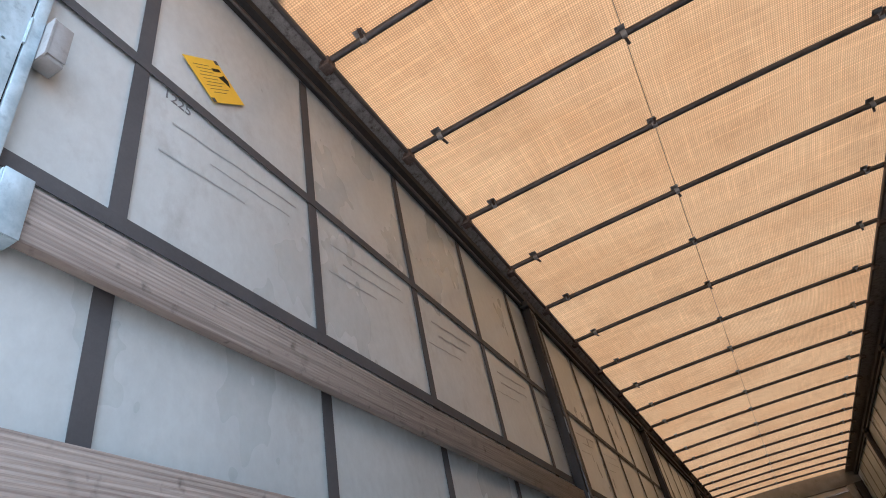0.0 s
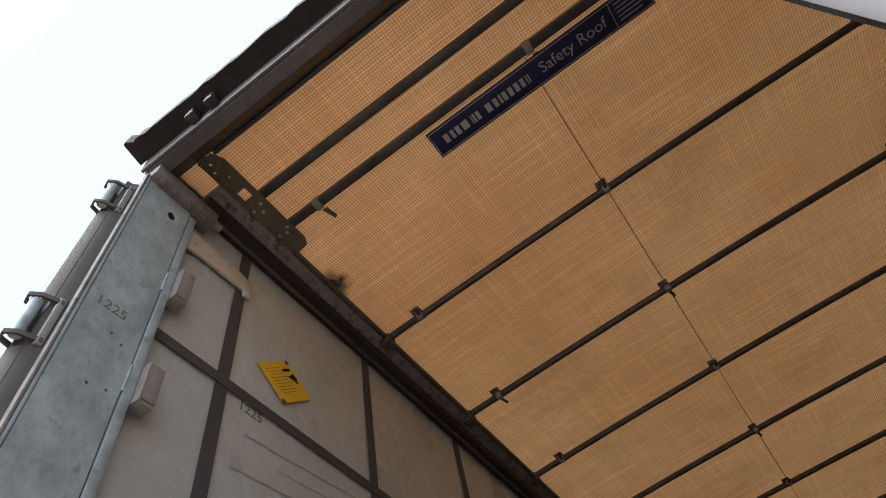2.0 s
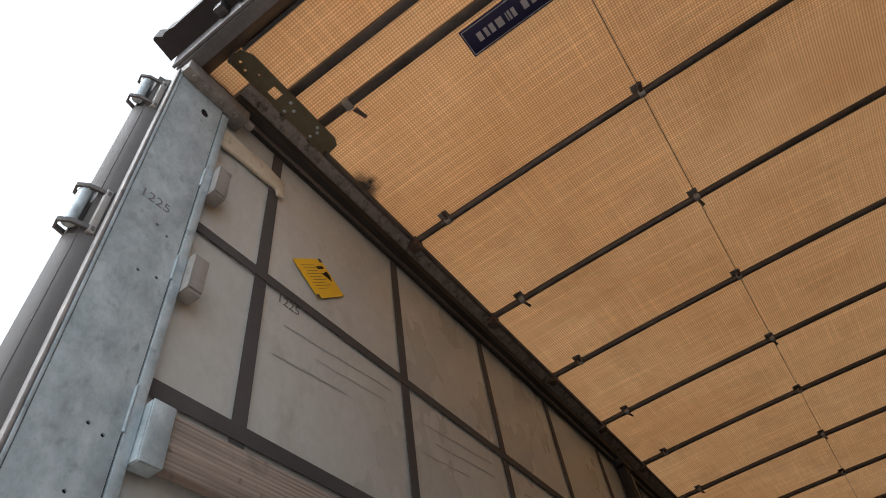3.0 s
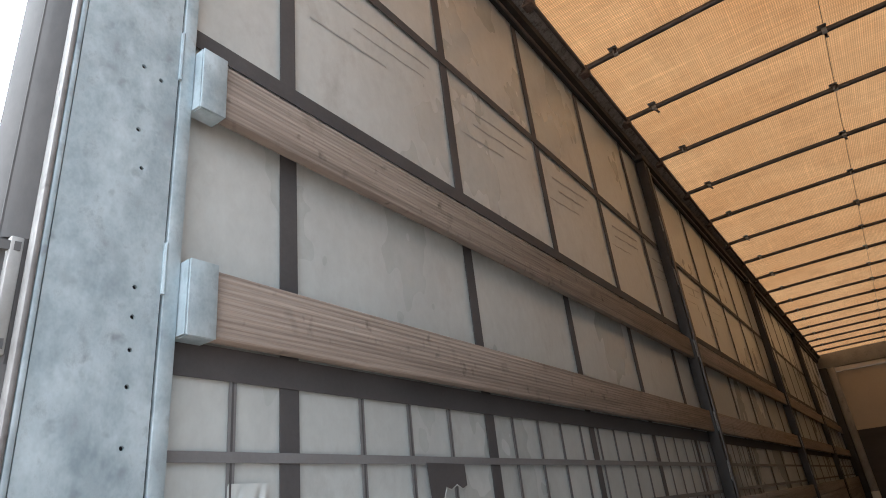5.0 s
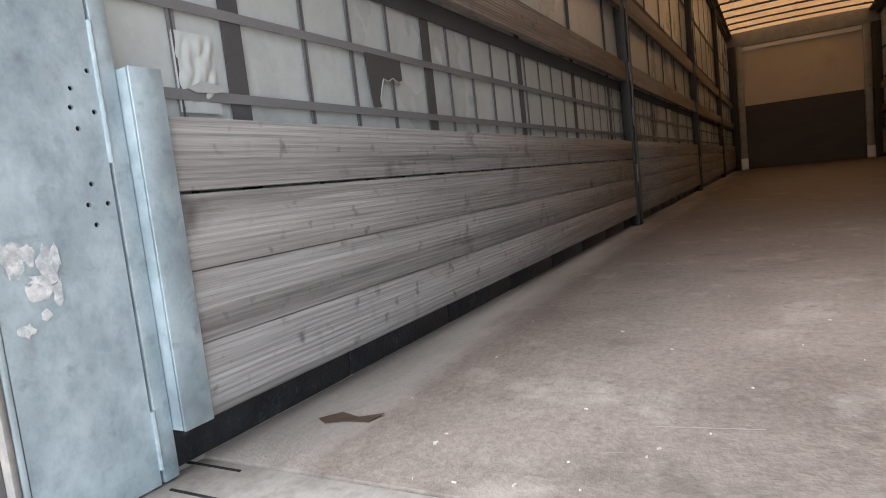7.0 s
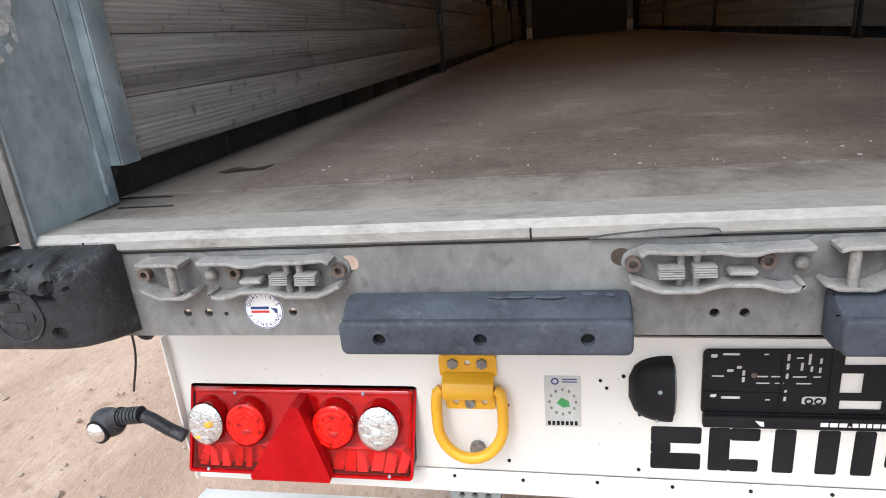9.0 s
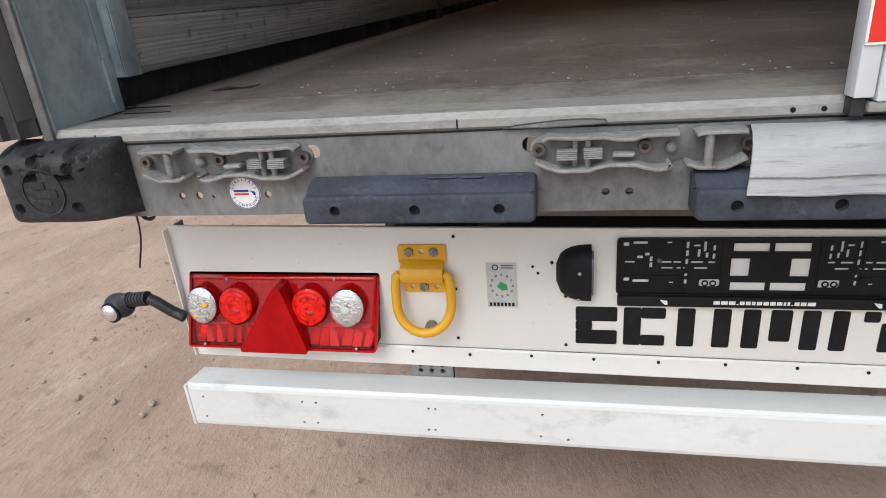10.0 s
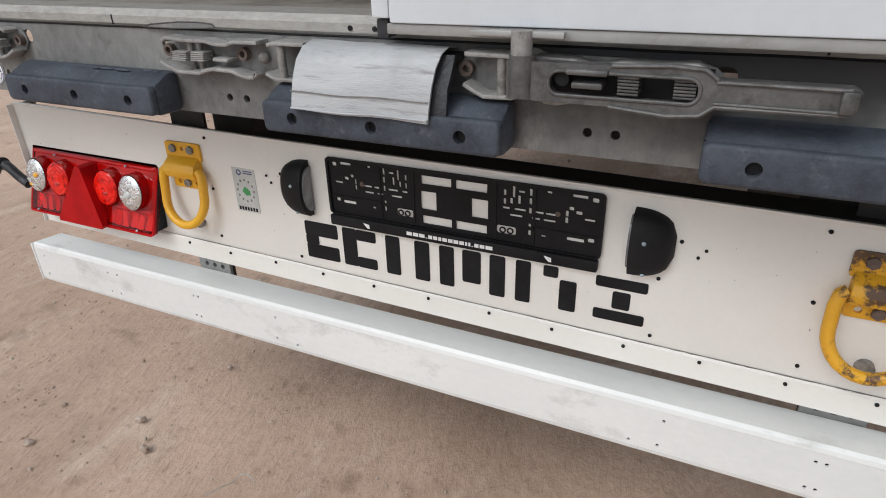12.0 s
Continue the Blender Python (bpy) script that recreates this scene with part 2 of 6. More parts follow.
def wood(name, c1, c2, dark, ribs=0.0, relief=0.2):
    """Weathered boards: grain drawn out along y, dark cracks and stains, with fine saw ribs."""
    m = surf(name, c1, c2, (0.6, 0.85), 0.0, 3.2, 26, 0.7, (1, 0.12, 5), dark, 5.0, (0.52, 0.76), per_piece=0.14, fine_mix=0.55, spots=tuple(x * 0.75 for x in dark))
    if ribs:
        n, l = m.node_tree.nodes, m.node_tree.links
        tc, w = n.new("ShaderNodeTexCoord"), n.new("ShaderNodeTexWave")
        w.wave_type, w.bands_direction = "BANDS", "Z"
        w.inputs["Scale"].default_value, w.inputs["Distortion"].default_value = ribs, 0.12
        l.new(tc.outputs["Object"], w.inputs["Vector"])
        old = next(x for x in n if x.type == "BUMP")
        b2 = n.new("ShaderNodeBump")
        b2.inputs["Strength"].default_value, b2.inputs["Distance"].default_value = relief, 0.003
        l.new(w.outputs["Fac"], b2.inputs["Height"])
        l.new(old.outputs[0], b2.inputs["Normal"])
        l.new(b2.outputs[0], next(x for x in n if x.type == "BSDF_PRINCIPLED").inputs["Normal"])
    return m


WOOD = wood("weathered_grey_board", (0.125, 0.12, 0.115), (0.34, 0.33, 0.318), (0.065, 0.06, 0.055), 34)
WOOD_SLAT = wood("weathered_brown_board", (0.125, 0.102, 0.085), (0.335, 0.285, 0.24), (0.07, 0.055, 0.044), 34, 0.45)
FLOOR = surf("worn_brown_plywood", (0.057, 0.046, 0.039), (0.16, 0.132, 0.114), (0.5, 0.75), 0.0, 2.6, 85, 0.7, (1.0, 1.0, 1), (0.25, 0.224, 0.2), 5.5, (0.54, 0.84), fine_mix=0.6, spots=(0.05, 0.04, 0.033))
FLOORGREY = surf("scuffed_grey_floor_edge", (0.14, 0.126, 0.113), (0.31, 0.29, 0.265), (0.5, 0.75), 0.05, 6, 60, 0.25, (1, 0.7, 1), (0.09, 0.073, 0.06), 9, (0.5, 0.75), fine_mix=0.45, spots=(0.08, 0.066, 0.055))



def dusty_sides(m, tone, start, end):
    """Grey dust ground into the floor along both side walls, with a ragged inner edge drawn out along y."""
    n, l = m.node_tree.nodes, m.node_tree.links
    b = next(x for x in n if x.type == "BSDF_PRINCIPLED")
    col = b.inputs["Base Color"].links[0].from_socket
    tc, mp, nz, sep = n.new("ShaderNodeTexCoord"), n.new("ShaderNodeMapping"), n.new("ShaderNodeTexNoise"), n.new("ShaderNodeSeparateXYZ")
    mp.inputs["Scale"].default_value = (9, 1.1, 1)
    nz.inputs["Scale"].default_value, nz.inputs["Detail"].default_value = 1.0, 6.0
    l.new(tc.outputs["Object"], mp.inputs["Vector"]), l.new(mp.outputs[0], nz.inputs["Vector"]), l.new(tc.outputs["Object"], sep.inputs[0])
    side, add, r, x = n.new("ShaderNodeMath"), n.new("ShaderNodeMath"), n.new("ShaderNodeMapRange"), n.new("ShaderNodeMix")
    side.operation, add.operation, x.data_type = "ABSOLUTE", "MULTIPLY_ADD", "RGBA"
    l.new(sep.outputs["X"], side.inputs[0])
    l.new(nz.outputs["Fac"], add.inputs[0])
    add.inputs[1].default_value = 0.45
    l.new(side.outputs[0], add.inputs[2])
    r.inputs["From Min"].default_value, r.inputs["From Max"].default_value, r.inputs["To Max"].default_value = start, end, 0.85
    l.new(add.outputs[0], r.inputs["Value"]), l.new(r.outputs[0], x.inputs[0]), l.new(col, x.inputs[6])
    x.inputs[7].default_value = (*tone, 1)
    l.new(x.outputs[2], b.inputs["Base Color"])


dusty_sides(FLOOR, (0.30, 0.28, 0.255), 1.24, 1.5)

def fabric(name, c1, c2, translucent):
    """Woven roof sheet: threads both ways, broad sun-bleached patches, lets daylight through."""
    m = surf(name, c1, c2, (0.7, 0.85), 0.0, 1.3, 9, 0.0, (1, 1, 1), tuple(x * 0.62 for x in c1), 2.2, (0.52, 0.95), translucent=translucent, spec=0.2)
    n, l = m.node_tree.nodes, m.node_tree.links
    tc = n.new("ShaderNodeTexCoord")
    p, tr = next(x for x in n if x.type == "BSDF_PRINCIPLED"), next(x for x in n if x.type == "BSDF_TRANSLUCENT")
    col = p.inputs["Base Color"].links[0].from_socket
    waves = []
    for way in ("X", "Y"):
        w = n.new("ShaderNodeTexWave")
        w.wave_type, w.bands_direction = "BANDS", way
        w.inputs["Scale"].default_value, w.inputs["Distortion"].default_value = 30, 0.45
        w.inputs["Detail"].default_value, w.inputs["Detail Scale"].default_value = 1.0, 2.0
        l.new(tc.outputs["Object"], w.inputs["Vector"])
        waves.append(w.outputs["Fac"])
    mul = n.new("ShaderNodeMath")
    mul.operation = "MULTIPLY"
    l.new(waves[0], mul.inputs[0]), l.new(waves[1], mul.inputs[1])
    broad = n.new("ShaderNodeMath")
    broad.operation = "POWER"
    l.new(mul.outputs[0], broad.inputs[0])
    broad.inputs[1].default_value = 0.55
    mul = broad
    total = mul.outputs[0]
    for scale, share in (((1.6, 120, 1), 0.5), ((120, 2.0, 1), 0.3)):
        streak, mp, thick, add = n.new("ShaderNodeTexNoise"), n.new("ShaderNodeMapping"), n.new("ShaderNodeMapRange"), n.new("ShaderNodeMath")
        mp.inputs["Scale"].default_value = scale
        l.new(tc.outputs["Object"], mp.inputs["Vector"])
        l.new(mp.outputs[0], streak.inputs["Vector"])
        streak.inputs["Scale"].default_value, streak.inputs["Detail"].default_value = 1.0, 4
        thick.inputs["From Min"].default_value, thick.inputs["From Max"].default_value = 0.5, 0.74
        l.new(streak.outputs["Fac"], thick.inputs["Value"])
        add.operation = "MULTIPLY_ADD"
        l.new(thick.outputs[0], add.inputs[0])
        add.inputs[1].default_value = share
        l.new(total, add.inputs[2])
        total = add.outputs[0]
    r = n.new("ShaderNodeMapRange")
    r.inputs["From Min"].default_value, r.inputs["From Max"].default_value = 0.0, 1.35
    r.inputs["To Min"].default_value, r.inputs["To Max"].default_value = 0.58, 1.36
    l.new(total, r.inputs["Value"])
    hs = n.new("ShaderNodeHueSaturation")
    l.new(r.outputs[0], hs.inputs["Value"])
    l.new(col, hs.inputs["Color"])
    # one black grease stain where the carriage rubs
    far, rag, spot, mix = n.new("ShaderNodeVectorMath"), n.new("ShaderNodeTexNoise"), n.new("ShaderNodeMath"), n.new("ShaderNodeMix")
    far.operation, spot.operation, mix.data_type = "DISTANCE", "MULTIPLY_ADD", "RGBA"
    far.inputs[1].default_value = (-1.165, 0.79, 3.87)
    rag.inputs["Scale"].default_value, rag.inputs["Detail"].default_value = 26, 4
    l.new(tc.outputs["Object"], far.inputs[0]), l.new(tc.outputs["Object"], rag.inputs["Vector"])
    l.new(rag.outputs["Fac"], spot.inputs[0])
    spot.inputs[1].default_value = 0.09
    l.new(far.outputs["Value"], spot.inputs[2])
    edge = n.new("ShaderNodeMapRange")
    edge.inputs["From Min"].default_value, edge.inputs["From Max"].default_value = 0.125, 0.07
    l.new(spot.outputs[0], edge.inputs["Value"]), l.new(edge.outputs[0], mix.inputs[0])
    l.new(hs.outputs[0], mix.inputs[6])
    mix.inputs[7].default_value = (0.03, 0.022, 0.016, 1)
    l.new(mix.outputs[2], p.inputs["Base Color"])
    l.new(mix.outputs[2], tr.inputs["Color"])
    bp = n.new("ShaderNodeBump")
    bp.inputs["Strength"].default_value, bp.inputs["Distance"].default_value = 0.3, 0.003
    l.new(mul.outputs[0], bp.inputs["Height"])
    l.new(bp.outputs[0], p.inputs["Normal"])
    return m


ROOF = fabric("orange_roof_canvas", (0.62, 0.308, 0.122), (0.73, 0.408, 0.183), 0.205)
GROUND = surf("damp_sandy_dirt", (0.335, 0.232, 0.17), (0.52, 0.378, 0.288), (0.65, 0.9), 0.0, 1.1, 26, 1.0, (1.6, 0.75, 1), (0.58, 0.47, 0.39), 1.7, (0.55, 0.74), bump_depth=0.009, fine_mix=0.35, spots=(0.23, 0.155, 0.112))
CRUMB = surf("dirt_crumb", (0.27, 0.19, 0.14), (0.42, 0.31, 0.24), (0.8, 0.95), 0.0, 5, 60, 0.0)
WORNYELLOW = surf("worn_yellow_paint", (0.62, 0.31, 0.012), (0.74, 0.40, 0.02), (0.35, 0.6), 0.0, 9, 60, 0.1, (1, 1, 1), (0.10, 0.055, 0.03), 17, (0.52, 0.58))
TRAY = surf("red_reflector_tray", (0.5, 0.05, 0.04), (0.8, 0.08, 0.06), (0.25, 0.4), 0.0, 30, 90, 0.1)
FACETED = surf("faceted_clear_lens", (0.55, 0.56, 0.57), (0.92, 0.92, 0.92), (0.06, 0.16), 0.75, 70, 170, 0.5, (1, 1, 1), (0.25, 0.25, 0.26), 85, (0.56, 0.64))
REDGLASS = bpy.data.materials.new("clear_red_lens")
REDGLASS.use_nodes = True
rg = REDGLASS.node_tree.nodes["Principled BSDF"]
rg.inputs["Base Color"].default_value = (0.85, 0.006, 0.005, 1)
rg.inputs["Transmission Weight"].default_value, rg.inputs["Roughness"].default_value, rg.inputs["IOR"].default_value = 0.93, 0.03, 1.4
SMOKE = surf("smoky_lens", (0.10, 0.105, 0.115), (0.24, 0.25, 0.265), (0.06, 0.14), 0.0, 40, 120, 0.1, spec=0.6)
LEVERSTEEL = surf("grimy_cast_lever", (0.055, 0.055, 0.055), (0.14, 0.138, 0.135), (0.4, 0.6), 0.35, 24, 150, 0.15, (1, 1, 1), (0.035, 0.034, 0.033), 26, (0.52, 0.7), fine_mix=0.45)
SILLDARK = surf("half_dark_weathered_steel", (0.105, 0.105, 0.105), (0.25, 0.25, 0.243), (0.5, 0.75), 0.2, 5, 60, 0.15, (1, 1, 0.6), (0.32, 0.31, 0.29), 14, (0.57, 0.74), fine_mix=0.45, spots=(0.045, 0.042, 0.04))


def darkened_half(m, tone):
    """Darkens one half of the sill, most along its upper edge, with a ragged lower limit."""
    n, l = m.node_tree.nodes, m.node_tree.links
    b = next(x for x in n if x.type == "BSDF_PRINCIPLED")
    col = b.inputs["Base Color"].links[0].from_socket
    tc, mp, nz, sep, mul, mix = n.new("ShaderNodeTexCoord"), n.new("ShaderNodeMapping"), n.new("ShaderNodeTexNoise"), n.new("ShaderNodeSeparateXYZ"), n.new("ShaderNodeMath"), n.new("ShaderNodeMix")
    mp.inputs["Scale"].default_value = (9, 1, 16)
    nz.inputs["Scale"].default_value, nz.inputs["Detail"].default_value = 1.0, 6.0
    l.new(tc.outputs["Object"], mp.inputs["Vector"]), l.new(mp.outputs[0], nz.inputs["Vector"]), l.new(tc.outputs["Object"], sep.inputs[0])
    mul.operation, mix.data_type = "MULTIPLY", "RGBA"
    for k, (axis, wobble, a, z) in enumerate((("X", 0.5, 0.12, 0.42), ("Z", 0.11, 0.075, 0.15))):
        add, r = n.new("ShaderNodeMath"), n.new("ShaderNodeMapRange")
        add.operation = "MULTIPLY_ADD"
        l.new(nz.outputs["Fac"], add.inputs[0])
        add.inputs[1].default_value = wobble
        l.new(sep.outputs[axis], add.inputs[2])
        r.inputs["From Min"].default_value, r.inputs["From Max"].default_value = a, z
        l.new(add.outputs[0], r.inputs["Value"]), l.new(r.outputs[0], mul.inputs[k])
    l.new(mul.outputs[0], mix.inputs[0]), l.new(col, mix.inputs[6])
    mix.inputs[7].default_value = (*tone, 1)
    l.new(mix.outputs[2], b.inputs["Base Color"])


darkened_half(SILLDARK, (0.032, 0.032, 0.034))
CASTLIGHT = surf("pale_dusty_steel", (0.19, 0.187, 0.18), (0.37, 0.362, 0.35), (0.5, 0.7), 0.2, 22, 150, 0.15, (1, 1, 1), (0.11, 0.10, 0.095), 30, (0.56, 0.74), fine_mix=0.45)


# ---- building helpers ----
def box(bm, x0, x1, y0, y1, z0, z1, bevel=0.0, seg=2):
    r = bmesh.ops.create_cube(bm, size=1, matrix=Matrix.Translation(((x0 + x1) / 2, (y0 + y1) / 2, (z0 + z1) / 2)) @ Matrix.Diagonal((x1 - x0, y1 - y0, z1 - z0, 1)))
    if bevel:
        edges = list({e for v in r["verts"] for e in v.link_edges})
        bmesh.ops.bevel(bm, geom=edges, offset=bevel, segments=seg, affect="EDGES", profile=0.5)
    return bm


def rod(bm, a, b, r, seg=14, r2=None):
    a, b = Vector(a), Vector(b)
    m = Matrix.Translation((a + b) / 2) @ (b - a).to_track_quat("Z", "Y").to_matrix().to_4x4()
    bmesh.ops.create_cone(bm, cap_ends=True, segments=seg, radius1=r, radius2=r if r2 is None else r2, depth=(b - a).length, matrix=m)
    return bm


def ball(bm, c, rx, ry, rz, u=18, v=12):
    bmesh.ops.create_uvsphere(bm, u_segments=u, v_segments=v, radius=1, matrix=Matrix.Translation(c) @ Matrix.Diagonal((rx, ry, rz, 1)))
    return bm


def place(uv, w, plane):
    u, v = uv
    return {"xz": (u, w, v), "yz": (w, u, v), "xy": (u, v, w)}[plane]


def prism(bm, pts, w0, w1, plane="xz", bevel=0.0):
    """A flat outline pushed from w0 to w1 across its plane."""
    a = [bm.verts.new(place(p, w0, plane)) for p in pts]
    b = [bm.verts.new(place(p, w1, plane)) for p in pts]
    k = len(pts)
    fs = [bm.faces.new(a), bm.faces.new(b[::-1])] + [bm.faces.new((a[i], b[i], b[(i + 1) % k], a[(i + 1) % k])) for i in range(k)]
    bmesh.ops.recalc_face_normals(bm, faces=fs)
    if bevel:
        bmesh.ops.bevel(bm, geom=list({e for f in fs for e in f.edges}), offset=bevel, segments=2, affect="EDGES", profile=0.5)
    return bm


def strip(bm, pts, thick, w0, w1, plane="xz"):
    """A bent strip: a line of points given thickness, pushed from w0 to w1."""
    left, right = [], []
    for i, p in enumerate(pts):
        q, r = pts[max(i - 1, 0)], pts[min(i + 1, len(pts) - 1)]
        d = Vector((r[0] - q[0], r[1] - q[1])).normalized() * thick / 2
        left.append((p[0] - d.y, p[1] + d.x)), right.append((p[0] + d.y, p[1] - d.x))
    return prism(bm, left + right[::-1], w0, w1, plane)


def pierced(bm, outline, holes, w0, w1, plane="xz"):
    """A plate with openings cut through it."""
    t = bmesh.new()
    for loop in [outline, *holes]:
        vs = [t.verts.new((u, v, 0)) for u, v in loop]
        for i in range(len(vs)):
            t.edges.new((vs[i], vs[(i + 1) % len(vs)]))
    bmesh.ops.triangle_fill(t, use_beauty=True, edges=t.edges[:], normal=(0, 0, 1))
    ex = bmesh.ops.extrude_face_region(t, geom=t.faces[:])
    for v in ex["geom"]:
        if isinstance(v, bmesh.types.BMVert):
            v.co.z = 1
    for v in t.verts:
        v.co = place((v.co.x, v.co.y), w0 + (w1 - w0) * v.co.z, plane)
    bmesh.ops.recalc_face_normals(t, faces=t.faces[:])
    me = bpy.data.meshes.new("plate")
    t.to_mesh(me)
    t.free()
    bm.from_mesh(me)
    bpy.data.meshes.remove(me)
    return bm


def rect(x0, x1, z0, z1, r=0.0, k=4):
    if not r:
        return [(x0, z0), (x1, z0), (x1, z1), (x0, z1)]
    pts = []
    for cx, cz, a in ((x1 - r, z0 + r, -90), (x1 - r, z1 - r, 0), (x0 + r, z1 - r, 90), (x0 + r, z0 + r, 180)):
        for i in range(k + 1):
            w = radians(a + 90 * i / k)
            pts.append((cx + r * math.cos(w), cz + r * math.sin(w)))
    return pts


def disc(cx, cz, r, k=14, rz=None):
    return [(cx + r * math.cos(2 * math.pi * i / k), cz + (rz or r) * math.sin(2 * math.pi * i / k)) for i in range(k)]


def tube(bm, pts, r, seg=10):
    """A round bar swept along points."""
    pts = [Vector(p) for p in pts]
    rings = []
    side = None
    for i, p in enumerate(pts):
        d = (pts[min(i + 1, len(pts) - 1)] - pts[max(i - 1, 0)]).normalized()
        if side is None:
            side = d.orthogonal().normalized()
        side = (side - d * side.dot(d)).normalized()
        up = d.cross(side)
        rings.append([bm.verts.new(p + r * (math.cos(2 * math.pi * j / seg) * side + math.sin(2 * math.pi * j / seg) * up)) for j in range(seg)])
    for a, b in zip(rings, rings[1:]):
        for j in range(seg):
            bm.faces.new((a[j], a[(j + 1) % seg], b[(j + 1) % seg], b[j]))
    bm.faces.new(rings[0][::-1]), bm.faces.new(rings[-1])
    return bm


def smooth(ob, angle=35):
    me = ob.data
    me.polygons.foreach_set("use_smooth", [True] * len(me.polygons))
    me.set_sharp_from_angle(angle=radians(angle))
    return ob


def thing(name, at, label, category, group="", kind=""):
    ob = new(name)
    ob.empty_display_size = 0.1
    ob.location = at
    return tagged(ob, label, category, group, kind)


def root_of(ob):
    at = Vector((0, 0, 0))
    while ob:
        at += ob.location
        ob = ob.parent
    return at


def part(name, bm, material, parent, label=""):
    """Links a bmesh, in world coordinates, as one mesh under a thing or part."""
    bmesh.ops.translate(bm, verts=bm.verts[:], vec=-root_of(parent))
    me = bpy.data.meshes.new(name)
    bm.to_mesh(me)
    bm.free()
    me.materials.append(material)
    ob = new(name, me)
    ob.parent = parent
    if label:
        tagged(ob, label)
    return smooth(ob)


def solid(name, bm, material, label, category, group="", kind=""):
    """A thing that is one mesh, its origin at the middle of its base."""
    lo = Vector([min(v.co[i] for v in bm.verts) for i in range(3)])
    hi = Vector([max(v.co[i] for v in bm.verts) for i in range(3)])
    at = Vector(((lo.x + hi.x) / 2, (lo.y + hi.y) / 2, lo.z))
    bmesh.ops.translate(bm, verts=bm.verts[:], vec=-at)
    me = bpy.data.meshes.new(name)
    bm.to_mesh(me)
    bm.free()
    me.materials.append(material)
    ob = new(name, me)
    ob.location = at
    return smooth(tagged(ob, label, category, group, kind))


def lettering(text, size, m, depth=0.0008, spread=1.0):
    """Built-in font as a bmesh, laid by the pose m."""
    cu = bpy.data.curves.new("text", "FONT")
    cu.body, cu.size, cu.align_x, cu.align_y, cu.extrude, cu.space_character, cu.resolution_u = text, size, "CENTER", "CENTER", depth, spread, 3
    ob = bpy.data.objects.new("text", cu)
    me = bpy.data.meshes.new_from_object(ob)
    bm = bmesh.new()
    bm.from_mesh(me)
    bm.transform(m)
    bpy.data.objects.remove(ob), bpy.data.curves.remove(cu), bpy.data.meshes.remove(me)
    return bm


B = bmesh.new
rnd = random.Random(7)
DECK, ROOFZ, HALF, LONG = 1.2, 3.84, 1.25, 13.6

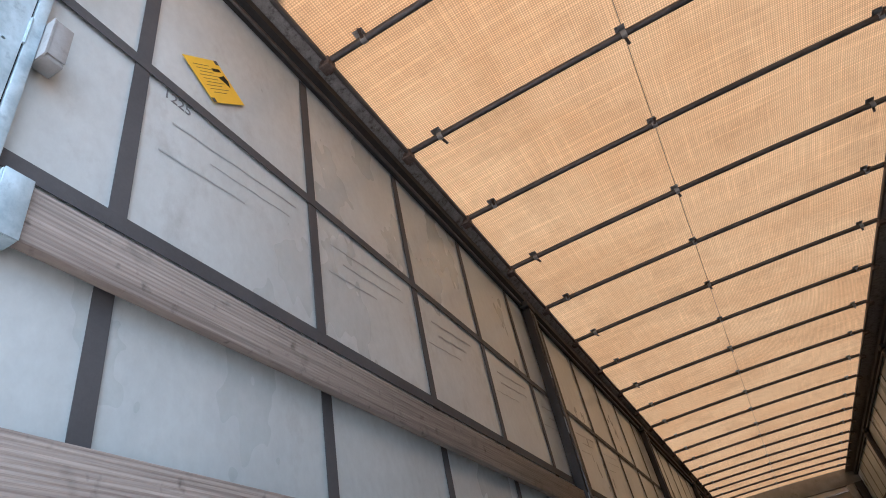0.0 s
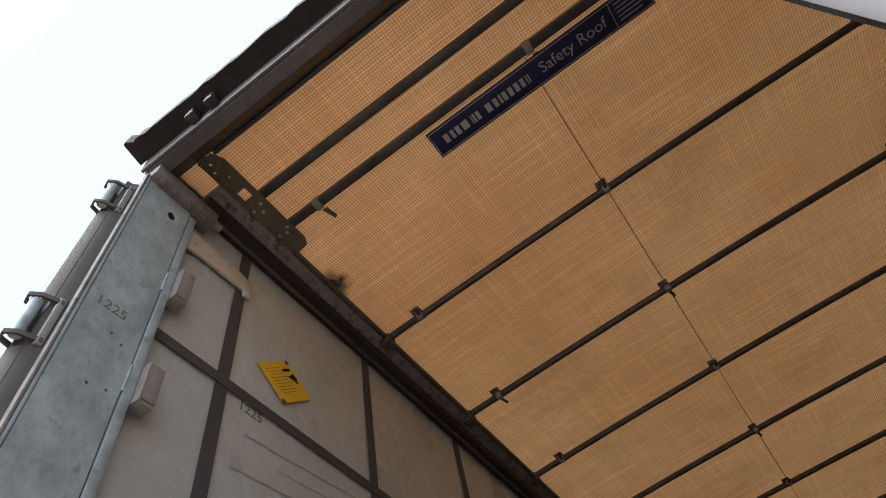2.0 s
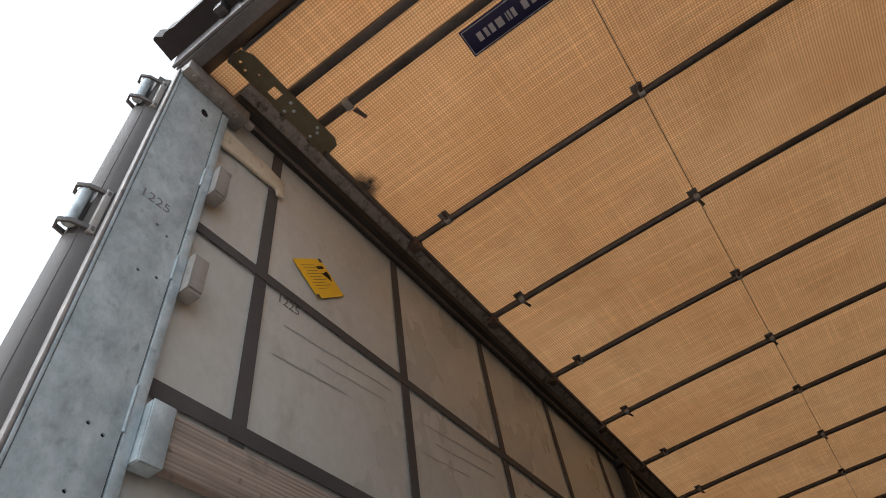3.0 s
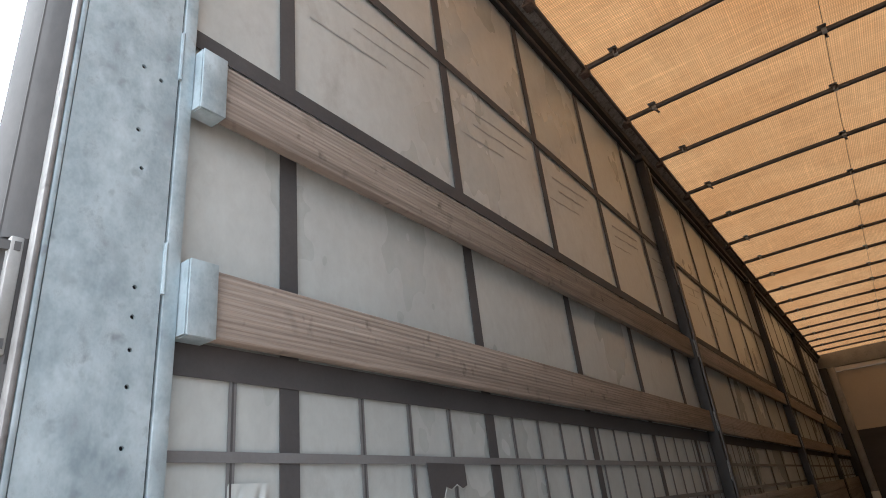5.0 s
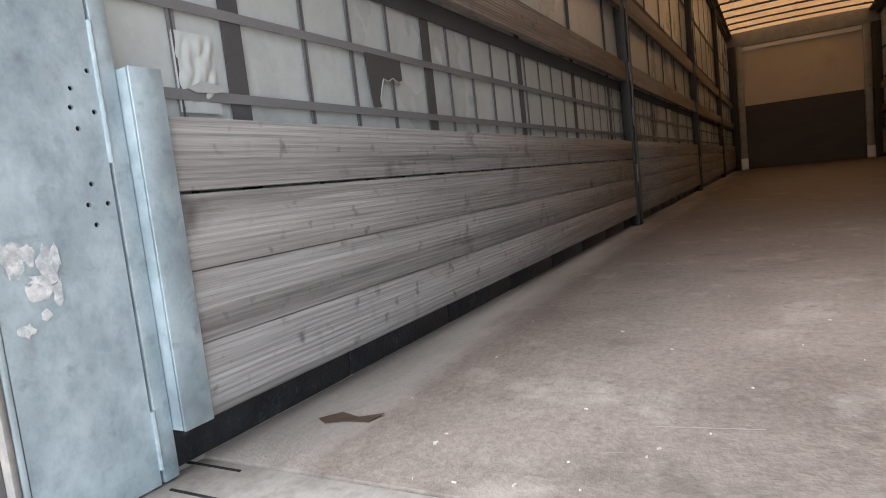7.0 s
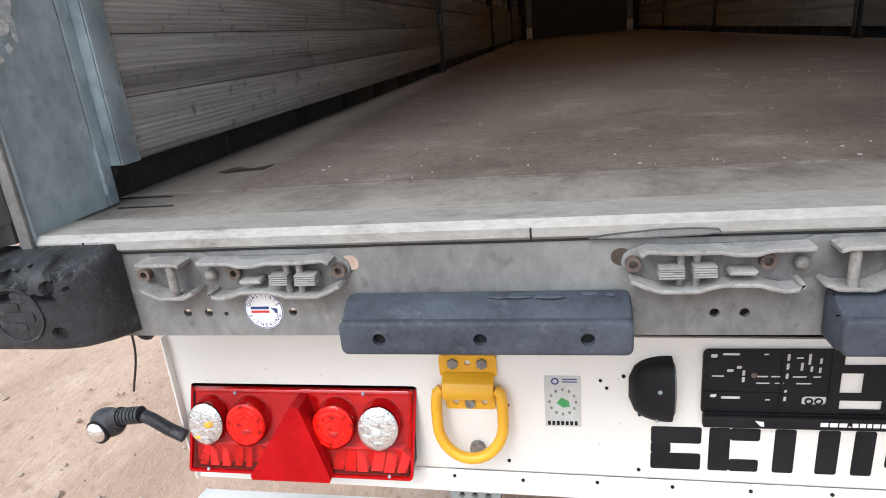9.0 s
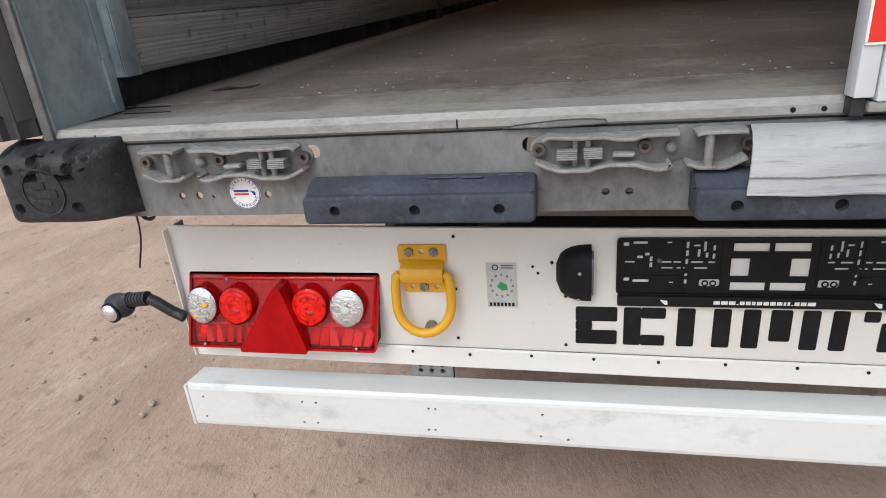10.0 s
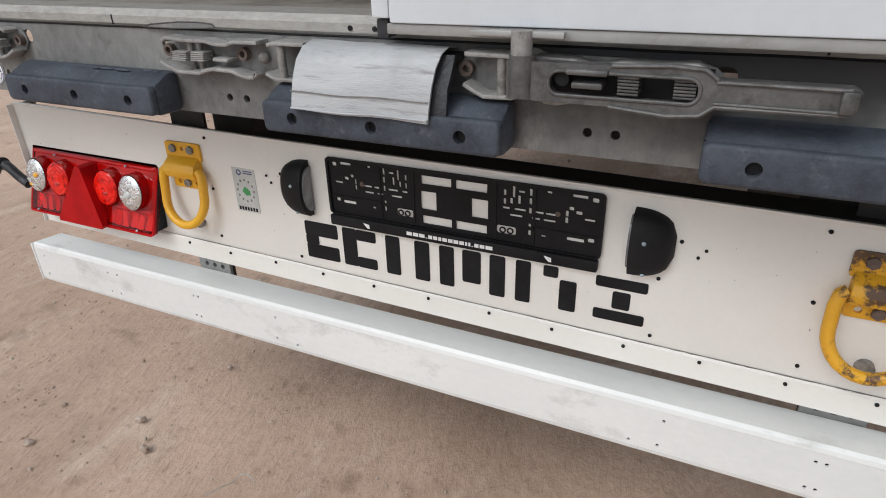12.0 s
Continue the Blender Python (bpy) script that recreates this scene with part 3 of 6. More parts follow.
# ---- ground ----
def ground():
    bm = B()
    axis = [math.copysign(abs(s) ** 3.2, s) * 150 for s in np.linspace(-1, 1, 141)]
    rows = []
    for y in axis:
        row = []
        for x in axis:
            near = max(0, 1 - math.hypot(x, y) / 30)
            z = 0.035 * noise.noise((x * 0.7, y * 0.7, 3)) + 0.018 * noise.noise((x * 2.3, y * 2.3, 8)) + 0.006 * noise.noise((x * 9, y * 9, 1))
            rut = math.sin((x * 0.8 + y * 0.6) * 2.4 + 1.5 * noise.noise((x * 0.4, y * 0.4, 0)))
            row.append(bm.verts.new((x, y, near * (z + 0.012 * rut) - 0.03)))
        rows.append(row)
    for i in range(len(axis) - 1):
        for j in range(len(axis) - 1):
            bm.faces.new((rows[i][j], rows[i][j + 1], rows[i + 1][j + 1], rows[i + 1][j]))
    me = bpy.data.meshes.new("ground")
    bm.to_mesh(me)
    bm.free()
    me.materials.append(GROUND)
    me.polygons.foreach_set("use_smooth", [True] * len(me.polygons))
    tagged(new("ground", me), "damp sandy brown dirt yard with wheel ruts", "ground", kind="structure")
    st = B()
    for _ in range(1100):
        x, y = rnd.uniform(-4.5, 2.5), rnd.uniform(-1.2, 4.5)
        r = rnd.choice((0.004, 0.004, 0.005, 0.006, 0.007, 0.009, 0.012, 0.018)) * rnd.uniform(0.7, 1.2)
        bmesh.ops.create_icosphere(st, subdivisions=1, radius=r, matrix=Matrix.Translation((x, y, -0.03 + 0.035 * noise.noise((x * 0.7, y * 0.7, 3)) + 0.018 * noise.noise((x * 2.3, y * 2.3, 8)) + r * 0.3)) @ pose(0, 0, 0, rnd.uniform(0, 90), 0, rnd.uniform(0, 360)) @ Matrix.Diagonal((1, rnd.uniform(0.6, 1), rnd.uniform(0.5, 0.8), 1)))
    me = bpy.data.meshes.new("pebbles")
    st.to_mesh(me)
    st.free()
    me.materials.append(STONE)
    tagged(new("pebbles", me), "small stones lying on the dirt yard", "stones", kind="stuff")
    vs, fs = [], []
    for _ in range(15000):
        x, y = rnd.uniform(-2.6, 1.8), rnd.uniform(-0.9, 1.6)
        if noise.noise((x * 1.7, y * 1.7, 5)) + rnd.uniform(-0.5, 0.5) < -0.1:
            continue
        r = 0.0012 + 0.0045 * rnd.random() ** 3
        z = -0.03 + 0.035 * noise.noise((x * 0.7, y * 0.7, 3)) + 0.018 * noise.noise((x * 2.3, y * 2.3, 8)) + r * 0.3
        z += 0.006 * noise.noise((x * 9, y * 9, 1)) + 0.012 * math.sin((x * 0.8 + y * 0.6) * 2.4 + 1.5 * noise.noise((x * 0.4, y * 0.4, 0)))
        k, a = len(vs), rnd.uniform(0, 6.3)
        c, s = r * math.cos(a), r * math.sin(a)
        vs += [(x + c, y + s, z), (x - s * 0.8, y + c * 0.8, z), (x - c, y - s, z), (x + s * 0.7, y - c * 0.7, z), (x + c * 0.2, y, z + r * 0.8), (x, y, z - r)]
        fs += [(k + i, k + (i + 1) % 4, k + 4) for i in range(4)] + [(k + (i + 1) % 4, k + i, k + 5) for i in range(4)]
    me = bpy.data.meshes.new("dirt_crumbs")
    me.from_pydata(vs, [], fs)
    me.materials.append(CRUMB)
    tagged(new("dirt_crumbs", me), "fine loose crumbs of brown dirt on the yard", "dirt", kind="stuff")


ground()

# ---- trailer floor ----
def deck():
    fl = thing("floor", (0, 6.8, 1.17), "worn brown plywood loading floor with scratches", "floor", kind="structure")
    part("plywood", box(B(), -1.242, 1.242, 0.243, LONG, 1.17, DECK, 0.002), FLOOR, fl)
    for s in (-1, 1):
        a, b = sorted((s * 1.243, s * 1.258))
        y = 0.19
        while y < LONG:
            e = min(y + 0.42, LONG)
            part("rubber_skirt", box(B(), a, b, y, e - 0.006, DECK, 1.275, 0.002), RUBBER_DARK, fl, "black rubber strip under the boards")
            y = e
    part("rear_strip", box(B(), -1.24, 1.24, 0.078, 0.24, 1.168, DECK - 0.003, 0.002), FLOORGREY, fl, "worn grey strip at the rear edge")
    for x, y, w in ((-1.20, 0.222, 0.11), (-1.15, 0.154, 0.10), (1.2, 0.222, 0.11)):
        part("slot", box(B(), x - w / 2, x + w / 2, y - 0.002, y + 0.002, DECK - 0.004, DECK - 0.0015), INK, fl)
    chips = B()
    for _ in range(230):
        x, y = rnd.uniform(-1.05, 1.1), 0.26 + 9 * rnd.random() ** 2
        w = rnd.uniform(0.001, 0.0024)
        bmesh.ops.create_cube(chips, size=1, matrix=pose(x, y, DECK + 0.001, 0, 0, rnd.uniform(0, 180)) @ Matrix.Diagonal((w * rnd.uniform(1, 4), w, 0.002, 1)))
    me = bpy.data.meshes.new("wood_chips")
    chips.to_mesh(me)
    chips.free()
    me.materials.append(CHIP)
    tagged(new("wood_chips", me), "pale splinters and crumbs scattered over the loading floor", "debris", kind="stuff")
    sc = B()
    for _ in range(95):
        x, y, w = rnd.uniform(-0.95, 1.05), 0.3 + 5.5 * rnd.random() ** 1.5, rnd.choice((rnd.uniform(-25, 45), rnd.uniform(70, 110)))
        n = 0.03 + 0.22 * rnd.random() ** 2
        bmesh.ops.create_cube(sc, size=1, matrix=pose(x, y, DECK + 0.0002, 0, 0, w) @ Matrix.Diagonal((rnd.uniform(0.0006, 0.0013), n * 0.7, 0.0005, 1)))
    me = bpy.data.meshes.new("scratches")
    sc.to_mesh(me)
    sc.free()
    me.materials.append(SCRATCH)
    tagged(new("scratches", me), "pale scratches in the brown loading floor", "scratches", kind="stuff")
    bm = B()
    pts = [(-1.155, 0.40), (-1.125, 0.425), (-1.09, 0.42), (-1.05, 0.435), (-1.06, 0.405), (-1.1, 0.395), (-1.13, 0.385)]
    top = [bm.verts.new((x, y, DECK + 0.0013 + 0.0035 * (k % 2))) for k, (x, y) in enumerate(pts)]
    low = [bm.verts.new((v.co.x, v.co.y, v.co.z - 0.0012)) for v in top]
    bm.faces.new(top), bm.faces.new(low[::-1])
    for i in range(len(pts)):
        bm.faces.new((low[i], low[(i + 1) % len(pts)], top[(i + 1) % len(pts)], top[i]))
    solid("dry_leaf", bm, LEAF, "curled dark brown dry leaf on the floor", "leaf")


deck()

# ---- rear sill ----
def sill():
    si = thing("rear_sill", (0, 0.04, 1.04), "weathered grey galvanised rear sill beam with slots and holes", "sill", kind="structure")
    holes = [disc(s * x, z, r) for s in (-1, 1) for x, z, r in ((1.008, 1.078, 0.006), (0.975, 1.078, 0.0065), (0.948, 1.076, 0.0035), (0.847, 1.078, 0.006), (0.3, 1.072, 0.006), (0.266, 1.072, 0.006))]
    holes += [rect(s * x - 0.012, s * x + 0.012, 1.136, 1.159, 0.0105) for s in (-1, 1) for x in (0.755, 0.41)]
    part("face_plate", pierced(B(), rect(-1.245, 1.245, 1.042, 1.172), holes, 0.0, 0.006), SILLDARK, si)
    edge = prism(B(), [(0.0, 1.1725), (-0.006, 1.178), (-0.006, 1.19), (0.002, 1.2), (0.0775, 1.2), (0.0775, 1.17), (0.03, 1.17)], -1.245, 1.245, "yz")
    part("edge_cap", edge, ALU, si, "scuffed pale aluminium edge profile")
    part("lower_flange", box(B(), -1.245, 1.245, 0.007, 0.07, 1.042, 1.048), SILL, si)
    for x in (-0.517, -1.14, 0.5):
        part("joint", box(B(), x - 0.0012, x + 0.0012, -0.0068, 0.0, 1.176, 1.1905), INK, si)
    gouge = [(-0.448, 1.174), (-0.43, 1.1785), (-0.40, 1.181), (-0.37, 1.1835), (-0.33, 1.184), (-0.303, 1.182), (-0.299, 1.1775), (-0.32, 1.1755), (-0.35, 1.1745), (-0.39, 1.1735)]
    part("gouge", prism(B(), gouge, -0.0072, -0.0045), SILL, si, "dark gouged scrape")
    part("gouge_edge", tube(B(), [(x, -0.0072, z) for x, z in gouge + gouge[:1]], 0.0011, 5), GRIME, si)
    for x in (-0.06, -0.022):
        part("rivet", rod(B(), (x, -0.008, 1.184), (x, -0.004, 1.184), 0.0035), INK, si)
    part("seam", tube(B(), [(-1.24 + 2.48 * i / 60, -0.0012, 1.1722 + 0.0012 * noise.noise((i * 0.4, 0, 0))) for i in range(61)], 0.0016, 5), INK, si, "dark dirty seam")
    un = thing("underframe", (0, 6, 0.95), "dark steel chassis under the loading floor", "chassis", kind="structure")
    for y in (0.5, 1.3, 2.1, 2.9, 3.7, 4.5, 5.5, 6.5):
        part("crossmember", box(B(), -1.2, 1.2, y, y + 0.06, 1.06, 1.164), DARKSTEEL, un)
    for s in (-1, 1):
        part("chassis_rail", box(B(), s * 0.6 - 0.06, s * 0.6 + 0.06, 0.3, 9.5, 0.72, 1.058, 0.008), DARKSTEEL, un)
    for s in (-1, 1):
        bm = pierced(B(), rect(s * 0.655 - 0.048, s * 0.655 + 0.048, 0.5, 0.7), [disc(s * 0.655 + d, z, 0.006) for d in (-0.025, 0, 0.025) for z in (0.59, 0.606)], 0.216, 0.224)
        part("bracket", bm, GALV_DULL, un, "grey drilled bumper bracket")
        part("bracket_arm", box(B(), s * 0.655 - 0.048, s * 0.655 + 0.048, 0.225, 0.233, 0.5, 1.04), DARKSTEEL, un)
    for s in (-1, 1):
        mf = thing("mudflap", (s * 0.78, 1.32, 0.28), "black rubber mudflap hanging behind the wheels", "mudflap")
        part("flap", box(B(), s * 0.78 - 0.27, s * 0.78 + 0.27, 1.31, 1.322, 0.28, 1.0, 0.003), MUD, mf)
        part("mark", prism(B(), [(s * 0.78 + 0.04, 0.62), (s * 0.78 + 0.06, 0.585), (s * 0.78 + 0.09, 0.6), (s * 0.78 + 0.1, 0.58), (s * 0.78 + 0.12, 0.58), (s * 0.78 + 0.12, 0.66), (s * 0.78 + 0.05, 0.66)], 1.305, 1.309), WHITEINK, mf, "white printed shape")
        wh = thing("wheel", (s * 1.0, 2.05, 0.0), "dusty black truck wheel under the trailer", "wheel", "trailer wheels")
        ty = rod(B(), (s * 0.8, 2.05, 0.49), (s * 1.18, 2.05, 0.49), 0.5, 40)
        bmesh.ops.bevel(ty, geom=[e for e in ty.edges if len(e.link_faces) == 2 and e.calc_face_angle(0) > 1], offset=0.05, segments=3, affect="EDGES")
        t = part("tyre", ty, TYRE, wh)
        tr = B()
        for i in range(44):
            a = 2 * math.pi * i / 44
            m = Matrix.Translation((s * 0.99, 2.05, 0.49)) @ Matrix.Rotation(a, 4, "X")
            for d in (-0.13, -0.045, 0.045, 0.13):
                bmesh.ops.create_cube(tr, size=1, matrix=m @ Matrix.Translation((d, 0, 0.503)) @ Matrix.Diagonal((0.065, 0.055, 0.016, 1)))
        part("tread", tr, TYRE, t)
    part("axle", rod(B(), (-0.85, 2.05, 0.5), (0.85, 2.05, 0.5), 0.065), DARKSTEEL, un)


sill()

# ---- corner posts ----
def corner_post(s):
    """Galvanised rear corner post; s is the side, -1 or 1. Its broad face looks into the trailer."""
    X = lambda v: s * v
    def sb(x0, x1, *rest, bevel=0.0):
        a, b = sorted((X(x0), X(x1)))
        return box(B(), a, b, *rest, bevel)
    po = thing("corner_post", (X(1.24), 0.08, DECK), "bluish galvanised steel rear corner post with drilled holes and weld beads", "post", "corner posts")
    holes = []
    if s < 0:
        for y, z in ((0.111, 2.266), (0.119, 2.077), (0.12, 2.034), (0.121, 1.988), (0.122, 1.939), (0.123, 1.862), (0.148, 1.738), (0.124, 1.715), (0.12, 1.692), (0.149, 1.688), (0.125, 1.667), (0.13, 1.6), (0.122, 1.575), (0.147, 1.575), (0.128, 1.55), (0.098, 2.45), (0.128, 2.44), (0.1, 2.33), (0.085, 2.82), (0.128, 2.83), (0.09, 2.98), (0.12, 2.965)):
            holes.append(disc(y, z, 0.0034 if z < 2.3 else 0.004, 8))
        holes.append(disc(0.106, 3.552, 0.0135, 18, 0.019))
    part("face_plate", pierced(B(), rect(0.004, 0.157, DECK, 3.64), holes, X(1.22), X(1.224), "yz"), GALV, po)
    part("hole_shade", sb(1.2255, 1.2275, 0.02, 0.1625, 1.21, 3.63), INK, po)
    part("back", sb(1.2285, 1.255, 0.004, 0.165, DECK, 3.64, bevel=0.004), GALV, po)
    part("outer_edge", sb(1.2165, 1.236, -0.014, -0.006, DECK - 0.03, 3.66, bevel=0.003), SILL, po, "dull rounded outer edge of the post")
    part("edge_fold", sb(1.2175, 1.228, -0.0055, 0.0025, DECK - 0.03, 3.655, bevel=0.002), GALV, po)
    part("inner_flange", sb(1.2185, 1.262, 0.161, 0.185, DECK, 3.63, bevel=0.002), GALV, po)
    for z0, z1 in ((1.22, 1.30), (1.625, 1.80), (2.075, 2.156), (2.46, 2.56), (2.85, 2.93), (3.22, 3.3)):
        w = tube(B(), [(X(1.2188), 0.1595 + 0.0004 * math.sin(i * 2.3), z0 + (z1 - z0) * i / 26) for i in range(27)], 0.0034, 8)
        part("weld_bead", w, GALV, po)
    for z0, z1 in ((2.83, 2.945), (3.205, 3.33)):
        ho = B()
        a, b = sorted((X(1.192), X(1.24)))
        pierced(ho, rect(a, b, z0, z1, 0.006), [], 0.186, 0.19)
        box(ho, a if s < 0 else b - 0.003, a + 0.003 if s < 0 else b, 0.187, 0.226, z0, z1, 0.001)
        a2, b2 = sorted((X(1.195), X(1.199)))
        box(ho, a2, b2, 0.19, 0.228, z0 + 0.01, z1, 0.0015)
        box(ho, *sorted((X(1.199), X(1.24))), 0.19, 0.228, z0, z0 + 0.012, 0.002)
        part("empty_board_holder", ho, GALV_DULL, po)
    for z0, z1 in ((2.41, 2.535), (2.015, 2.134), (1.262, 1.745)):
        ch = box(B(), *sorted((X(1.1965), X(1.2))), 0.187, 0.236, z0, z1, 0.0015)
        box(ch, *sorted((X(1.2005), X(1.24))), 0.186, 0.19, z0 + 0.002, z1 - 0.002)
        box(ch, *sorted((X(1.2005), X(1.235))), 0.19, 0.235, z0, z0 + 0.004)
        part("board_channel", ch, GALV, po)
    if s < 0:
        for lay, (y, z, w, h) in enumerate(((0.018, 1.50, 0.02, 0.035), (0.036, 1.515, 0.014, 0.022), (0.052, 1.50, 0.022, 0.03), (0.03, 1.475, 0.03, 0.018), (0.062, 1.468, 0.012, 0.024), (0.02, 1.435, 0.016, 0.014), (0.045, 1.45, 0.012, 0.01), (0.04, 1.49, 0.03, 0.012), (0.01, 1.52, 0.012, 0.02), (0.066, 1.505, 0.01, 0.03))):
            k, lab = 13, B()
            pts = [(y + w / 2 + w * rnd.uniform(0.35, 0.75) * math.cos(2 * math.pi * i / k), z + h / 2 + h * rnd.uniform(0.35, 0.8) * math.sin(2 * math.pi * i / k)) for i in range(k)]
            prism(lab, pts, -1.2199 + 0.0003 * lay, -1.2197 + 0.0003 * lay, "yz")
            part("label_scrap", lab, RESIDUE, po, "torn whitish scrap of a label")
        part("writing", lettering("1225", 0.042, Matrix.Translation((-1.2196, 0.066, 3.05)) @ pose(0, 0, 0, 90, 0, 90), 0.0002), RIB, po, "handwritten number")
    # head of the post, under the roof frame
    # same steel as the post; the darker material stands for shade here
    part("head_block", sb(1.185, 1.25, -0.005, 0.235, 3.645, 3.70, bevel=0.004), SILL, po, "steel head block with bolts, toned darker for shade")
    for y in (0.03, 0.075, 0.13, 0.19):
        part("bolt", rod(B(), (X(1.2), y, 3.637), (X(1.2), y, 3.646), 0.009, 10), CAST, po)
    part("eye_nut", rod(B(), (X(1.205), 0.235, 3.66), (X(1.205), 0.262, 3.66), 0.016, 12), CAST, po)
    return po


corner_post(-1)
corner_post(1)


# ---- side curtains, with straps and boards ----
STRAPS = [0.422 + 0.654 * i for i in range(21)]
POSTS = (3.35, 6.75, 10.15)


def side(s):
    X = lambda v: s * v
    w = "left" if s < 0 else "right"
    cu = thing("wall_" + w, (X(1.256), 6.8, DECK), "grey tarpaulin side curtain with dark webbing straps", "side curtain", kind="structure")
    bm = B()
    ny, nz = 120, 18
    grid = [[bm.verts.new((X(1.2545 + 0.0016 * noise.noise((y * 1.3, z * 1.1, s))), y, z)) for z in np.linspace(1.16, 3.76, nz)] for y in np.linspace(0.17, LONG, ny)]
    for i in range(ny - 1):
        for j in range(nz - 1):
            bm.faces.new((grid[i][j], grid[i + 1][j], grid[i + 1][j + 1], grid[i][j + 1]))
    part("tarpaulin", bm, CURTAIN, cu)
    for y in STRAPS:
        part("vertical_strap", box(B(), *sorted((X(1.2485), X(1.2505))), y - 0.021, y + 0.021, 1.28, 3.72), STRAP, cu)
    for z, h, mat_ in ((3.108, 0.017, STRAP), (2.597, 0.02, STRAP), (1.996, 0.026, STRAP), (1.857, 0.008, RIB), (1.726, 0.008, RIB)):
        part("horizontal_strap", box(B(), *sorted((X(1.2462), X(1.2480))), 0.19, LONG, z - h, z + h), mat_, cu)
    y = 0.307
    while y < LONG - 0.2:
        if min(abs(y - q) for q in STRAPS) > 0.05 and y < 4.5:
            part("thread_band", box(B(), *sorted((X(1.2488), X(1.2502))), y - 0.007, y + 0.007, 1.28, 1.97), RIB, cu)
            part("thread_line", box(B(), *sorted((X(1.2482), X(1.2487))), y - 0.0018, y + 0.0018, 1.28, 1.97), STRAP, cu)
        y += 0.1475
    ends = [0.235, *POSTS, LONG - 0.05]
    for k in range(4):
        y0, y1 = ends[k] + (0.0 if k == 0 else 0.045), ends[k + 1] - 0.045
        for z0, z1 in ((2.415, 2.53), (2.018, 2.128)):
            b = box(B(), *sorted((X(1.203), X(1.228))), y0 - (0.03 if k == 0 else 0), y1, z0, z1, 0.005)
            b = solid("slat_board", b, WOOD_SLAT, "weathered grey-brown wooden slat board slotted between the posts", "board", "side slat boards")
        pa = thing("side_board", (X(1.215), (y0 + y1) / 2, 1.262), "weathered grey wooden drop side of four planks", "side board", "drop sides")
        for z0, z1 in ((1.263, 1.3675), (1.3685, 1.4705), (1.4715, 1.578), (1.5825, 1.685)):
            part("plank", box(B(), *sorted((X(1.203), X(1.232))), y0 - (0.03 if k == 0 else 0), y1, z0, z1, 0.002), WOOD, pa)
    for y in POSTS:
        po = thing("side_post", (X(1.22), y, DECK), "dark steel sliding post between the side boards", "post", "sliding side posts")
        part("column", box(B(), *sorted((X(1.19), X(1.246))), y - 0.04, y + 0.04, DECK, 3.70, 0.006), DARKSTEEL, po)
        part("front_rib", box(B(), *sorted((X(1.18), X(1.1895))), y - 0.018, y + 0.018, DECK + 0.03, 3.66, 0.003), BOWSTEEL, po)
        for z in (1.5, 1.82, 2.07, 2.47, 2.9, 3.25):
            part("pocket", box(B(), *sorted((X(1.186), X(1.1895))), y - 0.036, y - 0.022, z - 0.05, z + 0.05, 0.001), GALV_DULL, po)
        part("roller_head", box(B(), *sorted((X(1.185), X(1.245))), y - 0.07, y + 0.07, 3.705, 3.745, 0.004), DARKSTEEL, po)
    li = 1.148 if s < 0 else 1.085
    ra = thing("roof_rail", (X(1.22), 6.8, 3.70), "dark steel roof rail above the side curtain", "rail", "roof rails")
    part("curtain_track", prism(B(), [(X(1.262), 3.735), (X(1.20), 3.75), (X(1.20), 3.79), (X(1.21), 3.80), (X(1.262), 3.80)], 0.19, LONG, "xz"), DARKSTEEL, ra)
    part("track_lip", box(B(), *sorted((X(1.222), X(1.232))), 0.24, LONG, 3.722, 3.74, 0.002), BOWSTEEL, ra)
    part("gutter", prism(B(), [(X(1.20), 3.802), (X(li + 0.017), 3.822), (X(li + 0.017), 3.832), (X(1.262), 3.832), (X(1.262), 3.802)], 0.19, LONG, "xz"), CAST, ra, "dusty grey inner ledge of the rail")
    part("roof_track", box(B(), *sorted((X(li), X(li + 0.016))), 0.55, LONG, 3.822, 3.845, 0.002), BOWSTEEL, ra)
    part("outer_web", box(B(), *sorted((X(1.262), X(1.275))), 0.0, LONG, 3.70, 3.9), DARKSTEEL, ra)
    return cu


left_curtain = side(-1)
side(1)


